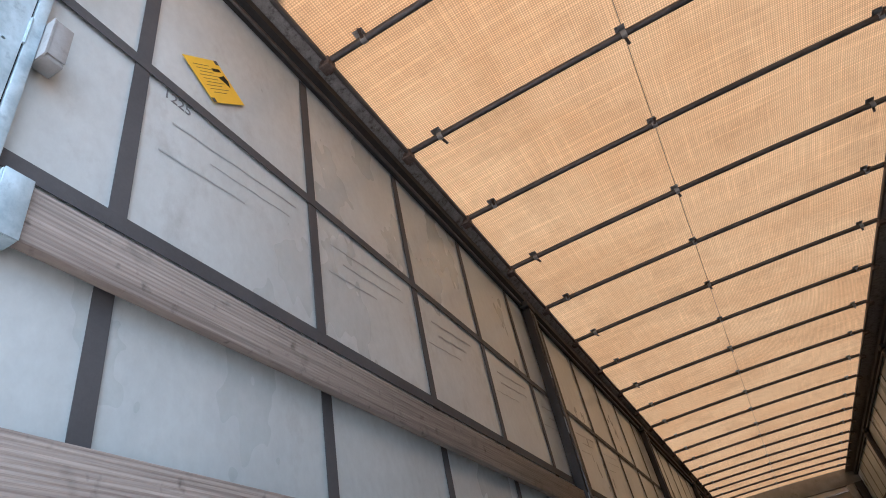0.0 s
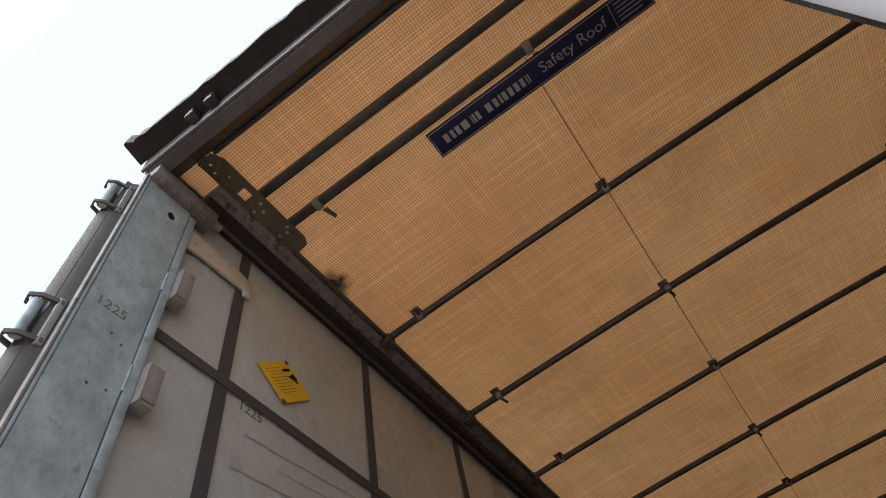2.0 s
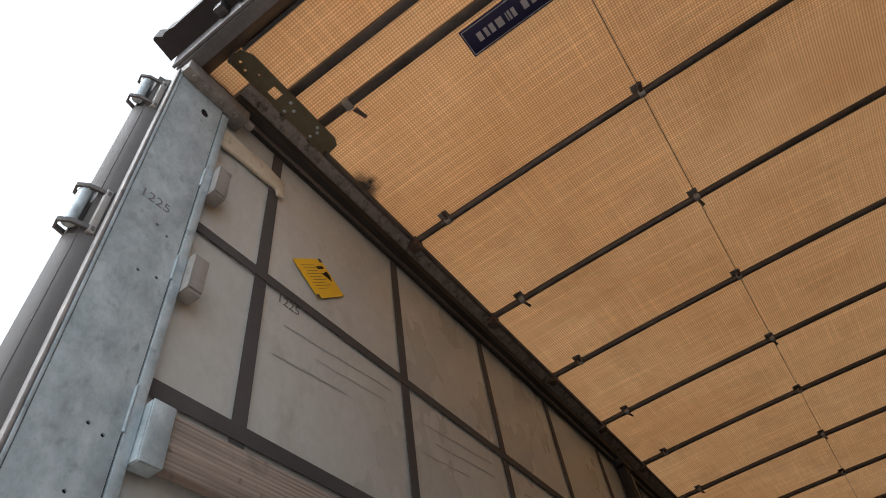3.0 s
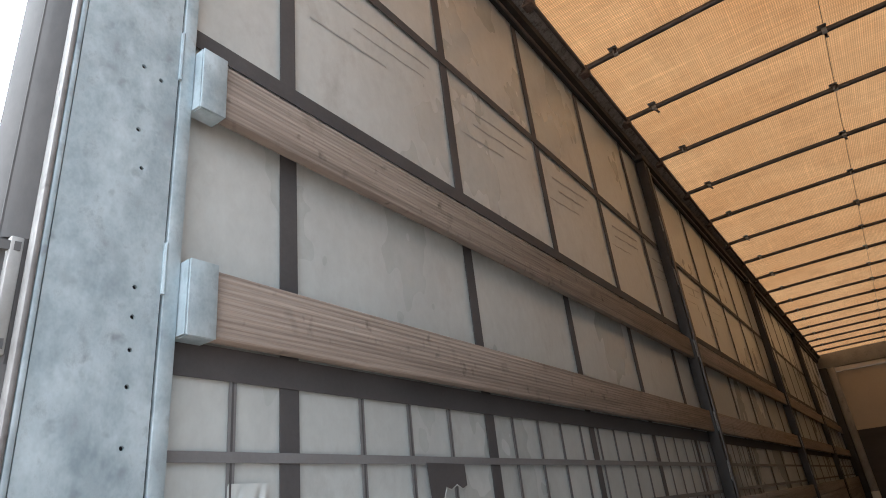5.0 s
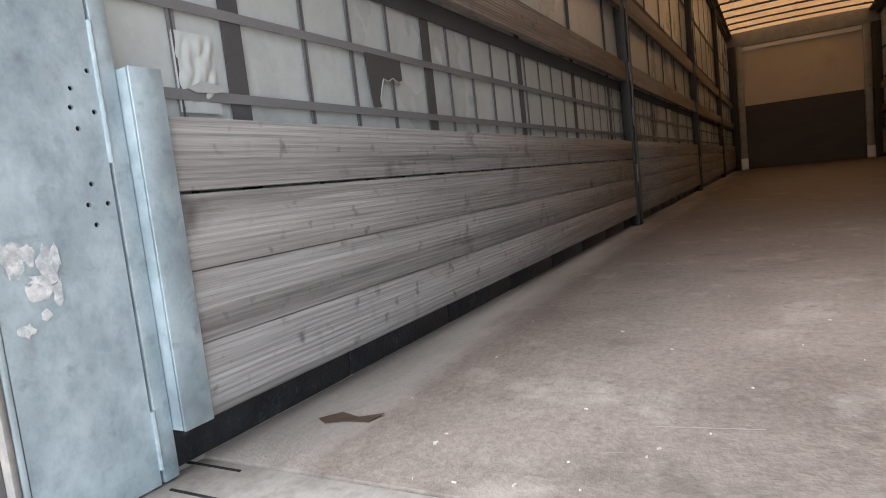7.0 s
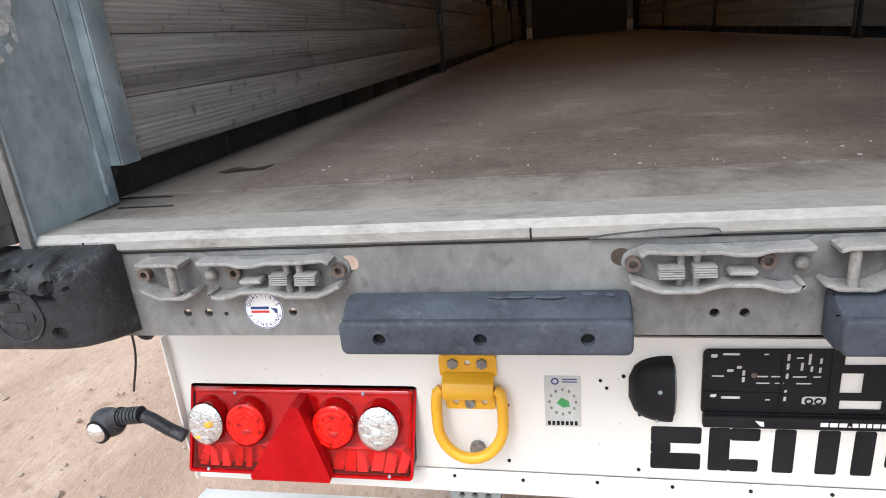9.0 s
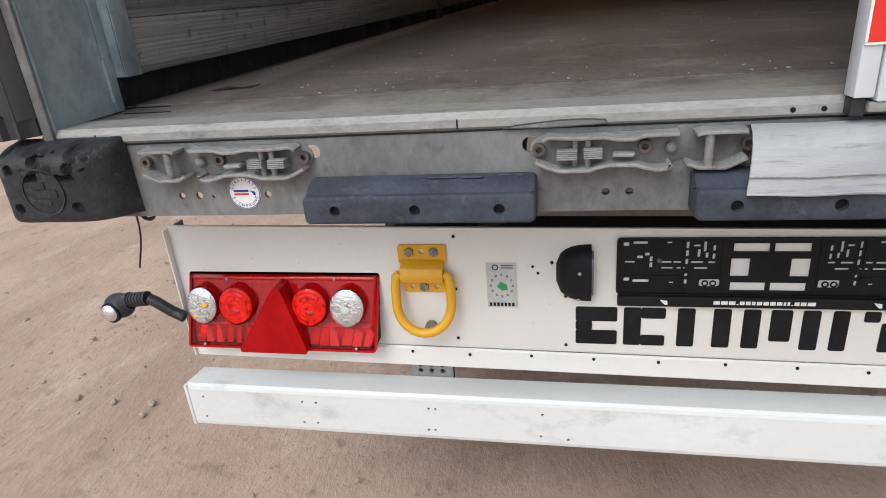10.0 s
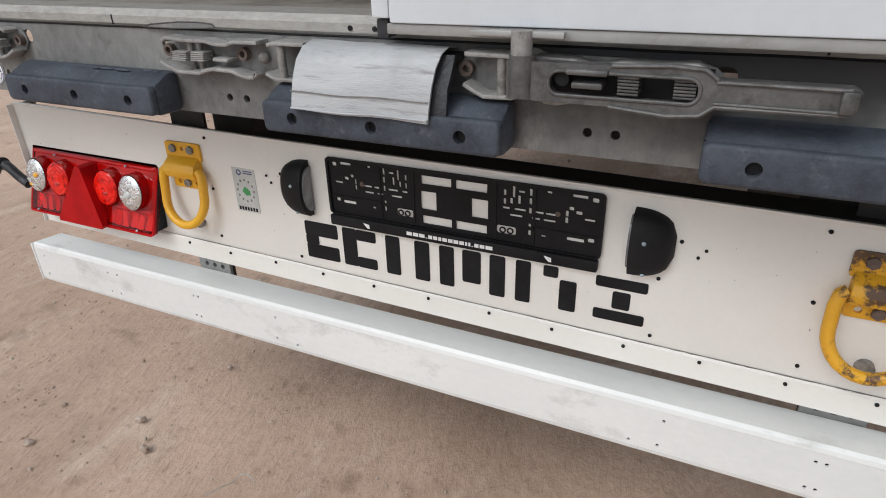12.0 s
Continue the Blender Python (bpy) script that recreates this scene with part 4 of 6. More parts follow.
def curtain_marks():
    """Patches and labels on the left curtain."""
    pa = B()
    prism(pa, [(0.79, 1.852), (0.932, 1.85), (0.934, 1.803), (0.915, 1.797), (0.893, 1.806), (0.872, 1.797), (0.853, 1.801), (0.842, 1.78), (0.832, 1.755), (0.835, 1.738), (0.803, 1.735)], -1.2460, -1.2450, "yz")
    part("dark_patch", pa, STRAP, left_curtain, "dark torn repair patch")
    part("torn_edge", tube(B(), [(-1.2445, y, z) for y, z in ((0.932, 1.803), (0.915, 1.797), (0.893, 1.806), (0.872, 1.797), (0.853, 1.801), (0.842, 1.78), (0.832, 1.755), (0.835, 1.738))], 0.0012, 6), SCUFF, left_curtain, "frayed edge of a tear")
    fd = B()
    n = 26
    g = []
    for i in range(n + 1):
        row = []
        for j in range(n + 1):
            u, v = i / n, j / n
            rim = min(1.0, 6 * u, 6 * (1 - u)) * min(1.0, 6 * (1 - v), 3 * v + 0.2)
            ridge = abs(math.sin(7.5 * (u * 1.1 - v * 0.9) + 2 * noise.noise((u * 3, v * 3, 2)))) * (0.35 + 0.65 * u) + 0.4 * noise.noise((u * 6, v * 6, 7))
            row.append(fd.verts.new((-1.2488 + 0.0048 * rim * max(0, ridge), 0.302 + 0.078 * u, 1.70 + 0.12 * v)))
        g.append(row)
    for i in range(n):
        for j in range(n):
            fd.faces.new((g[i][j], g[i][j + 1], g[i + 1][j + 1], g[i + 1][j]))
    part("crumpled_fold", fd, CURTAIN, left_curtain, "crumpled folds in the tarpaulin")
    part("fold", prism(B(), [(0.315, 1.735), (0.345, 1.748), (0.372, 1.744), (0.395, 1.738), (0.37, 1.732), (0.33, 1.73)], -1.2452, -1.2432, "yz"), SCUFF, left_curtain, "dark crumpled fold")
    part("foam_strip", prism(B(), [(0.187, 3.50), (0.25, 3.512), (0.34, 3.515), (0.425, 3.522), (0.43, 3.497), (0.458, 3.502), (0.455, 3.585), (0.36, 3.605), (0.28, 3.595), (0.19, 3.60)], -1.2475, -1.236, "yz", 0.003), RAG, left_curtain, "dirty pale foam strip")
    part("writing", lettering("1225", 0.045, Matrix.Translation((-1.2535, 0.535, 3.075)) @ pose(0, 0, 0, 90, 0, 90) , 0.0004), RIB, left_curtain, "handwritten number")
    for i in range(7):
        y0 = STRAPS[i] + 0.06
        for z0, a, b in ((2.985, 0.04, 0.5), (2.93, 0.12, 0.46), (2.87, 0.02, 0.3)):
            a, b = a + rnd.uniform(-0.03, 0.05), b + rnd.uniform(-0.1, 0.03)
            pts = [(-1.2533 + 0.0002 * math.sin(k), y0 + a + (b - a) * k / 8, z0 + 0.09 * (a + (b - a) * k / 8) + 0.0015 * math.sin(2.1 * k)) for k in range(9)]
            part("scuff_line", strip(B(), [(y, z) for _, y, z in pts], rnd.choice((0.003, 0.005, 0.008)), -1.2529, -1.2526, "yz"), SCUFF, left_curtain)
    la = thing("warning_label", (-1.2465, 0.645, 3.16), "yellow diamond-shaped warning label with fine black print on the curtain", "label")
    at = lambda a, b: (0.527 + 0.118 * a + 0.12 * b, 3.268 + 0.101 * a - 0.085 * b)
    bar = lambda a0, a1, b0, b1: [at(a0, b0), at(a1, b0), at(a1, b1), at(a0, b1)]
    part("sheet", prism(B(), bar(0, 1, 0, 1), -1.2478, -1.2466, "yz"), YELLOWLABEL, la)
    for k in range(9):
        b = 0.16 + 0.075 * k
        part("print_bar", prism(B(), bar(0.14 + 0.04 * (k % 3), 0.62 + 0.07 * ((k * 2) % 4), b, b + 0.009), -1.2465, -1.246, "yz"), STRAP, la)
    part("heading_bar", prism(B(), bar(0.66, 0.9, 0.2, 0.27), -1.2465, -1.246, "yz"), INK, la)
    part("pictogram", prism(B(), [at(0.7, 0.4), at(0.92, 0.34), at(0.95, 0.46), at(0.88, 0.62), at(0.8, 0.5)], -1.2465, -1.246, "yz"), INK, la)
    for a, b in ((0.0, 0.9), (0.9, 0.0)):
        part("dark_corner", prism(B(), bar(a, a + 0.1, b, b + 0.1), -1.2465, -1.2462, "yz"), STRAP, la)


curtain_marks()


# ---- roof ----
CROWN = 0.022
BOWS = [1.13, 1.76, 2.39, 3.02, 3.66, 4.34, 5.04, 5.75, 6.45, 7.15, 7.85, 8.55, 9.2, 9.85, 10.5, 11.1, 11.7, 12.3, 12.9]


def roof():
    bm = B()
    ys = np.linspace(0.02, LONG, 190)
    xs = np.linspace(-1.262, 1.262, 36)
    def lift(x, y):
        gaps = [0.02, 0.31, 0.46, *BOWS, LONG]
        k = max(i for i in range(len(gaps)) if gaps[i] <= y + 1e-6)
        a, b = gaps[k], gaps[min(k + 1, len(gaps) - 1)]
        sag = math.sin(math.pi * (y - a) / (b - a)) if b > a else 0
        crown = CROWN * (1 - (x / 1.262) ** 2)
        return 3.862 + crown + 0.012 * sag + 0.004 * noise.noise((x * 3, y * 3, 5)) * sag
    grid = [[bm.verts.new((x, y, lift(x, y))) for x in xs] for y in ys]
    for i in range(len(ys) - 1):
        for j in range(len(xs) - 1):
            bm.faces.new((grid[i][j], grid[i][j + 1], grid[i + 1][j + 1], grid[i + 1][j]))
    me = bpy.data.meshes.new("ceiling")
    bm.to_mesh(me)
    bm.free()
    me.materials.append(ROOF)
    me.polygons.foreach_set("use_smooth", [True] * len(me.polygons))
    ceil = tagged(new("ceiling", me), "sunlit orange-brown woven roof canvas stretched over steel bows", "roof canvas", kind="structure")
    bm = B()
    tube(bm, [(-0.07, y, lift(-0.07, y) - 0.002) for y in np.linspace(0.5, LONG - 0.1, 120)], 0.0016, 6)
    part("seam_cord", bm, RUST, ceil, "thin cord sewn along the canvas")
    def bow(y, first):
        o = thing("roof_bow", (0, y, 3.84), "dark round steel bow carrying the roof canvas", "roof bow", "roof bows")
        pts = [(x, y, 3.845 + CROWN * (1 - (x / 1.262) ** 2) - 0.006) for x in np.linspace(-1.145, 1.085, 25)]
        part("tube", tube(B(), pts, 0.0155, 12), BOWSTEEL, o)
        for s in (-1, 1):
            e = 1.14 if s < 0 else 1.078
            br = box(B(), *sorted((s * e, s * (e + 0.05))), y - 0.026, y + 0.026, 3.80, 3.848, 0.004)
            rod(br, (s * (e + 0.03), y - 0.034, 3.82), (s * (e + 0.03), y + 0.034, 3.82), 0.01)
            part("end_bracket", br, RUST, o, "rusty end bracket")
        for x in (-0.985, -0.075, 0.985):
            z = 3.839 + CROWN * (1 - (x / 1.262) ** 2)
            cl = rod(B(), (x - 0.012, y, z), (x + 0.012, y, z), 0.0185, 12)
            part("clip_ring", cl, GALV_DULL, o)
            part("canvas_tab", box(B(), x - 0.028, x + 0.016, y - 0.04, y + 0.012, z + 0.015, z + 0.0175), CAST, o)
            sg = 1 if first % 2 else -1
            pr = prism(B(), [(x - 0.006, y + sg * 0.015), (x + 0.008, y + sg * 0.015), (x + 0.016, y + sg * 0.055), (x + 0.004, y + sg * 0.06)], z - 0.012, z - 0.008, "xy")
            part("clip_tongue", pr, RUST, o)
        return o
    for i, y in enumerate(BOWS):
        bow(y, i)
    # rear frame of the sliding roof
    fr = thing("roof_header", (0, 0.05, 3.70), "grey steel rear roof header with carriage plates", "roof frame", kind="structure")
    part("header_beam", prism(B(), [(-0.012, 3.70), (0.03, 3.70), (0.09, 3.845), (0.09, 3.86), (-0.012, 3.86)], -1.25, 1.25, "yz"), HEADER, fr)
    part("header_lip", box(B(), -1.26, 1.26, -0.024, -0.013, 3.71, 3.87, 0.003), HEADER, fr, "grey edge of the header")
    part("inner_ledge", box(B(), -1.10, 1.10, 0.091, 0.105, 3.84, 3.857), HEADER, fr)
    for y in (0.316, 0.468):
        part("cross_bar", box(B(), -1.10, 1.10, y - 0.02, y + 0.014, 3.845, 3.872, 0.003), BOWSTEEL, fr)
    for s in (-1, 1):
        pl = pierced(B(), [(s * 1.165, 0.09), (s * 1.105, 0.09), (s * 1.085, 0.13), (s * 1.085, 0.53), (s * 1.10, 0.56), (s * 1.165, 0.57)],
                     [disc(s * 1.135, 0.12, 0.006), disc(s * 1.145, 0.15, 0.005), disc(s * 1.12, 0.19, 0.004), rect(min(s * 1.11, s * 1.145), max(s * 1.11, s * 1.145), 0.25, 0.29)], 3.833, 3.838, "xy")
        part("carriage_plate", pl, OLIVE, fr, "olive passivated carriage plate")
        for x, y in ((1.11, 0.33), (1.125, 0.36), (1.105, 0.46), (1.12, 0.475), (1.15, 0.34), (1.15, 0.47)):
            part("rivet", ball(B(), (s * x, y, 3.832), 0.007, 0.007, 0.004, 10, 6), GALV, fr)
        for y in (0.345, 0.48):
            part("roller", rod(B(), (s * 1.165, y, 3.822), (s * 1.19, y, 3.822), 0.014, 14), CAST, fr)
        part("pull_rod", tube(B(), [(s * 1.165, 0.10, 3.835), (s * 1.08, 0.06, 3.80), (s * 1.02, 0.055, 3.79)], 0.006, 8), CAST, fr)
    for x in (-0.965, -0.05, 0.965):
        part("clip_ring", box(B(), x - 0.014, x + 0.014, 0.446, 0.486, 3.838, 3.876, 0.002), GALV_DULL, fr)
        part("clip_tongue", prism(B(), [(x, 0.49), (x + 0.02, 0.49), (x + 0.03, 0.54), (x + 0.016, 0.545)], 3.838, 3.841, "xy"), RUST, fr)
    # rubber lip and flapping edge of the roof cover outside
    bm = B()
    prev = None
    for i in range(61):
        x = -1.285 + 2.57 * (i / 60) ** 1.6
        torn = 1.0 if x < -1.2 else 0.18
        yy = -0.085 + 0.045 * torn * noise.noise((x * 24, 2, 0)) + 0.003 * noise.noise((x * 3, 2, 4))
        ring = [bm.verts.new(p) for p in ((x, -0.0245, 3.90), (x, yy, 3.885), (x, yy - 0.004, 3.81 + 0.02 * torn * noise.noise((x * 27, 0, 9))), (x, -0.0245, 3.79))]
        if prev:
            for j in range(4):
                bm.faces.new((prev[j], prev[(j + 1) % 4], ring[(j + 1) % 4], ring[j]))
        else:
            bm.faces.new(ring)
        prev = ring
    bm.faces.new(prev[::-1])
    bmesh.ops.recalc_face_normals(bm, faces=bm.faces[:])
    part("cover_edge", bm, BLACKPL, fr, "ragged black edge of the roof cover")
    for x in (-1.03, -0.95, 0.3, 0.38):
        part("cam_block", box(B(), x - 0.018, x + 0.018, -0.06, -0.024, 3.75, 3.80, 0.006), RUBBER_DARK, fr)
    # navy sign under the second cross bar
    sg = thing("roof_sign", (0, 0.54, 3.83), "navy blue sign strip with grey print under the roof bar", "sign")
    part("panel", box(B(), -0.50, 0.372, 0.492, 0.598, 3.828, 3.833, 0.001), SIGNBLUE, sg)
    for y in (0.499, 0.591):
        part("border_line", box(B(), -0.494, 0.366, y - 0.0012, y + 0.0012, 3.8268, 3.8279), SIGNGREY, sg)
    for x in (-0.494, 0.232, 0.366):
        part("border_line", box(B(), x - 0.0012, x + 0.0012, 0.5005, 0.5895, 3.8268, 3.8279), SIGNGREY, sg)
    for k in range(5):
        part("small_print", box(B(), 0.248, 0.345 - 0.012 * (k % 3), 0.512 + 0.015 * k, 0.516 + 0.015 * k, 3.8268, 3.8279), SIGNGREY, sg)
    x = -0.455
    for n in (0.03, 0.022, 0.028, 0.042, 0.008, 0.014, 0.022, -0.02, 0.034, 0.025, 0.014, 0.026, 0.026, 0.026, 0.024, 0.008, 0.008):
        if n > 0:
            part("print_bar", box(B(), x, x + n * 0.6, 0.53, 0.563, 3.8268, 3.8279), SIGNGREY, sg)
        x += abs(n) * 0.89 + 0.0015
    for word, x in (("Safety", 0.012), ("Roof", 0.15)):
        part("lettering", lettering(word, 0.056, Matrix.Translation((x, 0.545, 3.8273)) @ pose(0, 0, 0, 180, 0, 0), 0.0004), SIGNGREY, sg)


roof()


# ---- front wall ----
def front_wall():
    fw = thing("wall_front", (0, LONG + 0.03, DECK), "cream front wall with a dark plywood kick panel", "front wall", kind="structure")
    part("upper_panel", box(B(), -1.25, 1.25, LONG, LONG + 0.05, 2.452, 3.52), CREAM, fw)
    part("kick_panel", box(B(), -1.25, 1.25, LONG - 0.015, LONG + 0.05, DECK, 2.45), PLYDARK, fw, "dark plywood kick panel")
    part("white_beam", box(B(), -1.25, 1.25, LONG - 0.06, LONG + 0.05, 3.523, 3.60, 0.008), WHITE, fw, "white beam")
    part("top_beam", box(B(), -1.25, 1.25, LONG - 0.09, LONG + 0.05, 3.603, 3.90, 0.008), GALV_DULL, fw, "grey top beam")
    for s in (-1, 1):
        part("corner_pillar", box(B(), *sorted((s * 0.985, s * 1.105)), LONG - 0.12, LONG - 0.016, DECK, 3.60, 0.01), GALV_DULL, fw)
        part("pillar_inner", box(B(), *sorted((s * 1.11, s * 1.243)), LONG - 0.25, LONG - 0.1, DECK, 3.60, 0.01), DARKSTEEL, fw)
        part("pillar_foot", box(B(), *sorted((s * 0.98, s * 1.11)), LONG - 0.135, LONG - 0.1225, DECK, 1.42, 0.005), WHITE, fw, "pale pillar foot")


front_wall()


# ---- doors ----
def right_door():
    do = thing("door_right", (0.63, -0.02, 1.19), "closed white rear door with a red reflective band and lever lock", "door", kind="structure")
    part("panel", box(B(), 0.022, 1.235, -0.045, -0.012, 1.197, 3.61, 0.003), DOORWHITE, do)
    part("edge_profile", box(B(), -0.004, 0.0205, -0.043, -0.01, 1.202, 3.61, 0.003), DOORWHITE, do)
    part("rubber_seal", box(B(), 0.0, 1.235, -0.0095, -0.001, 1.203, 3.61), RUBBER_DARK, do)
    part("bottom_rail", box(B(), 0.016, 1.235, -0.041, -0.013, 1.1835, 1.1965, 0.002), GALV_DULL, do, "dirty grey bottom rail")
    part("seal_end", box(B(), -0.002, 0.015, -0.035, -0.012, 1.178, 1.2005, 0.002), RUBBER_DARK, do)
    part("red_band", box(B(), 0.0005, 1.235, -0.0468, -0.0455, 1.270, 1.62), REDFOIL, do, "red reflective band")
    part("band_edge", box(B(), -0.0035, 0.0, -0.0465, -0.0435, 1.270, 1.62), WHITE, do)
    part("band_line", box(B(), -0.003, 1.235, -0.0465, -0.0455, 1.2665, 1.2695), WHITE, do)
    for x in (0.052, 0.214, 0.376, 0.538, 0.70, 0.862, 1.02):
        r = rod(B(), (x, -0.0475, 1.242), (x, -0.0435, 1.242), 0.0068, 14)
        rv = part("rivet", r, CAST, do)
        part("rivet_core", rod(B(), (x, -0.0485, 1.242), (x, -0.0475, 1.242), 0.003, 10), INK, rv)
    part("bearing_strip", box(B(), 0.135, 0.245, -0.058, -0.0465, 1.188, 1.1955, 0.002), GALV_DULL, do)
    part("lock_bar", rod(B(), (0.197, -0.056, 1.15), (0.197, -0.056, 1.196), 0.0125, 18), CAST, do, "dusty grey lock bar")
    # lever with its ribbed pads, swung along the sill
    lv = B()
    outer = [(0.183, 1.122), (0.30, 1.122), (0.36, 1.117), (0.392, 1.120), (0.405, 1.130), (0.52, 1.131), (0.529, 1.135), (0.529, 1.153), (0.522, 1.157), (0.405, 1.157), (0.392, 1.166), (0.36, 1.168), (0.30, 1.165), (0.183, 1.165)]
    pierced(lv, outer, [rect(0.232, 0.39, 1.1305, 1.157, 0.012)], -0.066, -0.05)
    # added black plate: paints the shade seen through the lever slot
    part("lock_pocket", box(B(), 0.222, 0.40, -0.0335, -0.03, 1.127, 1.161), INK, do, "black plate for the shade inside the lever slot")
    lever = part("lever", lv, LEVERSTEEL, do, "dusty cast lever")
    loop = [(x, -0.066, z) for x, z in outer[1:6] + outer[9:13]]
    part("outer_rim", tube(B(), loop[:5], 0.0026, 8), LEVERSTEEL, lever)
    part("outer_rim", tube(B(), loop[5:], 0.0026, 8), LEVERSTEEL, lever)
    slot = rect(0.232, 0.39, 1.1305, 1.157, 0.012, 6)
    part("slot_rim", tube(B(), [(x, -0.066, z) for x, z in slot + slot[:2]], 0.0022, 8), LEVERSTEEL, lever)
    for z in (1.1335, 1.1545):
        part("handle_rim", tube(B(), [(0.404, -0.066, z), (0.52, -0.067, z)], 0.0022, 8), LEVERSTEEL, lever)
    part("handle_end", box(B(), 0.512, 0.528, -0.074, -0.0665, 1.133, 1.155, 0.003), LEVERSTEEL, lever)
    part("lever_hub", rod(B(), (0.199, -0.058, 1.124), (0.199, -0.058, 1.17), 0.0155, 18), LEVERSTEEL, lever)
    for x in (0.318, 0.375):
        for k in range(6):
            part("pad_rib", box(B(), x - 0.011, x + 0.011, -0.062 - 0.0005 * k, -0.036, 1.134 + k * 0.0036, 1.1366 + k * 0.0036, 0.0006), LEVERSTEEL, lever)
    part("pawl", box(B(), 0.252, 0.298, -0.074, -0.04, 1.154, 1.161, 0.003), LEVERSTEEL, lever)
    part("pawl_tip", box(B(), 0.258, 0.292, -0.068, -0.04, 1.139, 1.146, 0.002), LEVERSTEEL, lever)
    part("pawl_pin", rod(B(), (0.246, -0.06, 1.147), (0.246, -0.035, 1.147), 0.008, 12), INK, lever)


right_door()


def left_door():
    do = thing("door_left", (-1.33, 0.6, 1.2), "rear door swung open against the side with grey rubber seal and hinges", "door", kind="structure")
    part("panel", box(B(), -1.345, -1.312, 0.03, 1.24, 1.2, 3.70, 0.003), DOORWHITE, do)
    part("edge_profile", prism(B(), [(-1.345, 0.028), (-1.345, 0.01), (-1.29, -0.015), (-1.288, -0.045), (-1.284, -0.054), (-1.276, -0.054), (-1.272, -0.042), (-1.26, -0.036), (-1.258, -0.042), (-1.252, -0.042), (-1.248, -0.026), (-1.238, -0.016), (-1.2385, -0.006), (-1.29, 0.004), (-1.312, 0.028)], 1.195, 3.60, "xy"), GREYRUBBER, do, "grey door edge seal")
    part("outer_lip", box(B(), -1.302, -1.2915, -0.034, -0.006, 1.225, 3.55, 0.002), RUBBER_DARK, do)
    for z0, z1 in ((1.225, 1.42), (1.575, 1.955), (2.115, 2.85), (3.005, 3.41)):
        fl = strip(B(), [(-1.239, -0.012), (-1.246, -0.03), (-1.256, -0.041), (-1.268, -0.05), (-1.281, -0.054)], 0.005, z0, z1, "xy")
        for v in fl.verts:
            if v.co.z < z0 + 0.01:
                v.co.z += 0.03 * max(0, (-1.255 - v.co.x) / 0.026)
        part("seal_flap", fl, GREYRUBBER, do, "grey rubber flap between the hinges")
    for z in (1.50, 2.04, 2.93, 3.49):
        hi = part("hinge", rod(B(), (-1.266, -0.062, z - 0.055), (-1.266, -0.062, z + 0.055), 0.0135, 16), GALV, do, "pale galvanised hinge barrel")
        for d in (-0.062, 0.062):
            st = strip(B(), [(-1.289, -0.052), (-1.285, -0.076), (-1.266, -0.082), (-1.25, -0.064), (-1.238, -0.02)], 0.006, z + d - 0.006, z + d + 0.006, "xy")
            part("hinge_arm", st, GREYRUBBER, hi)
        part("hinge_leaf", box(B(), -1.25, -1.237, -0.032, -0.017, z - 0.075, z + 0.075, 0.002), GALV_DULL, hi)


left_door()


# ---- rubber buffers on the sill ----
def long_buffer(cx, worn):
    bu = thing("rubber_buffer", (cx, -0.03, 1.042), "scuffed blue-black rubber bumper block bolted to the sill", "buffer", "rubber buffers")
    h = 0.182
    bm = B()
    body = [(-0.0015, 1.044), (-0.053, 1.044), (-0.053, 1.092), (-0.047, 1.096), (-0.03, 1.105), (-0.018, 1.108), (-0.0015, 1.109)]
    prism(bm, body, cx - h + 0.002, cx + h - 0.002, "yz", 0.0085)
    part("body", bm, RUBBER, bu)
    holes = [disc(cx + d, 1.069, 0.0085) for d in (-0.127, 0.0, 0.127)]
    fp = pierced(B(), rect(cx - h + 0.003, cx + h - 0.003, 1.047, 1.092, 0.009, 5), holes, -0.065, -0.0535)
    rim = [e for e in fp.edges if all(v.co.y < -0.064 and (abs(v.co.x - cx) > h - 0.0125 or abs(v.co.z - 1.0695) > 0.0135) for v in e.verts) and e.calc_face_angle(0) > 1]
    bmesh.ops.bevel(fp, geom=rim, offset=0.005, segments=3, affect="EDGES", profile=0.5)
    part("front_plate", fp, RUBBER, bu)
    for d in (-0.127, 0.0, 0.127):
        part("bolt", rod(B(), (cx + d, -0.0562, 1.069), (cx + d, -0.0534, 1.069), 0.0082, 10), INK, bu)
    if worn:
        lump = B()
        for i in range(9):
            x = cx + rnd.uniform(0.02, 0.17)
            ball(lump, (x, -0.022 + rnd.uniform(-0.005, 0.005), 1.1075), rnd.uniform(0.006, 0.02), 0.004, 0.0025, 8, 6)
        part("scuff", lump, RUBBER, bu)


for cx, worn in ((-0.58, True), (-0.004, False), (0.58, True)):
    long_buffer(cx, worn)


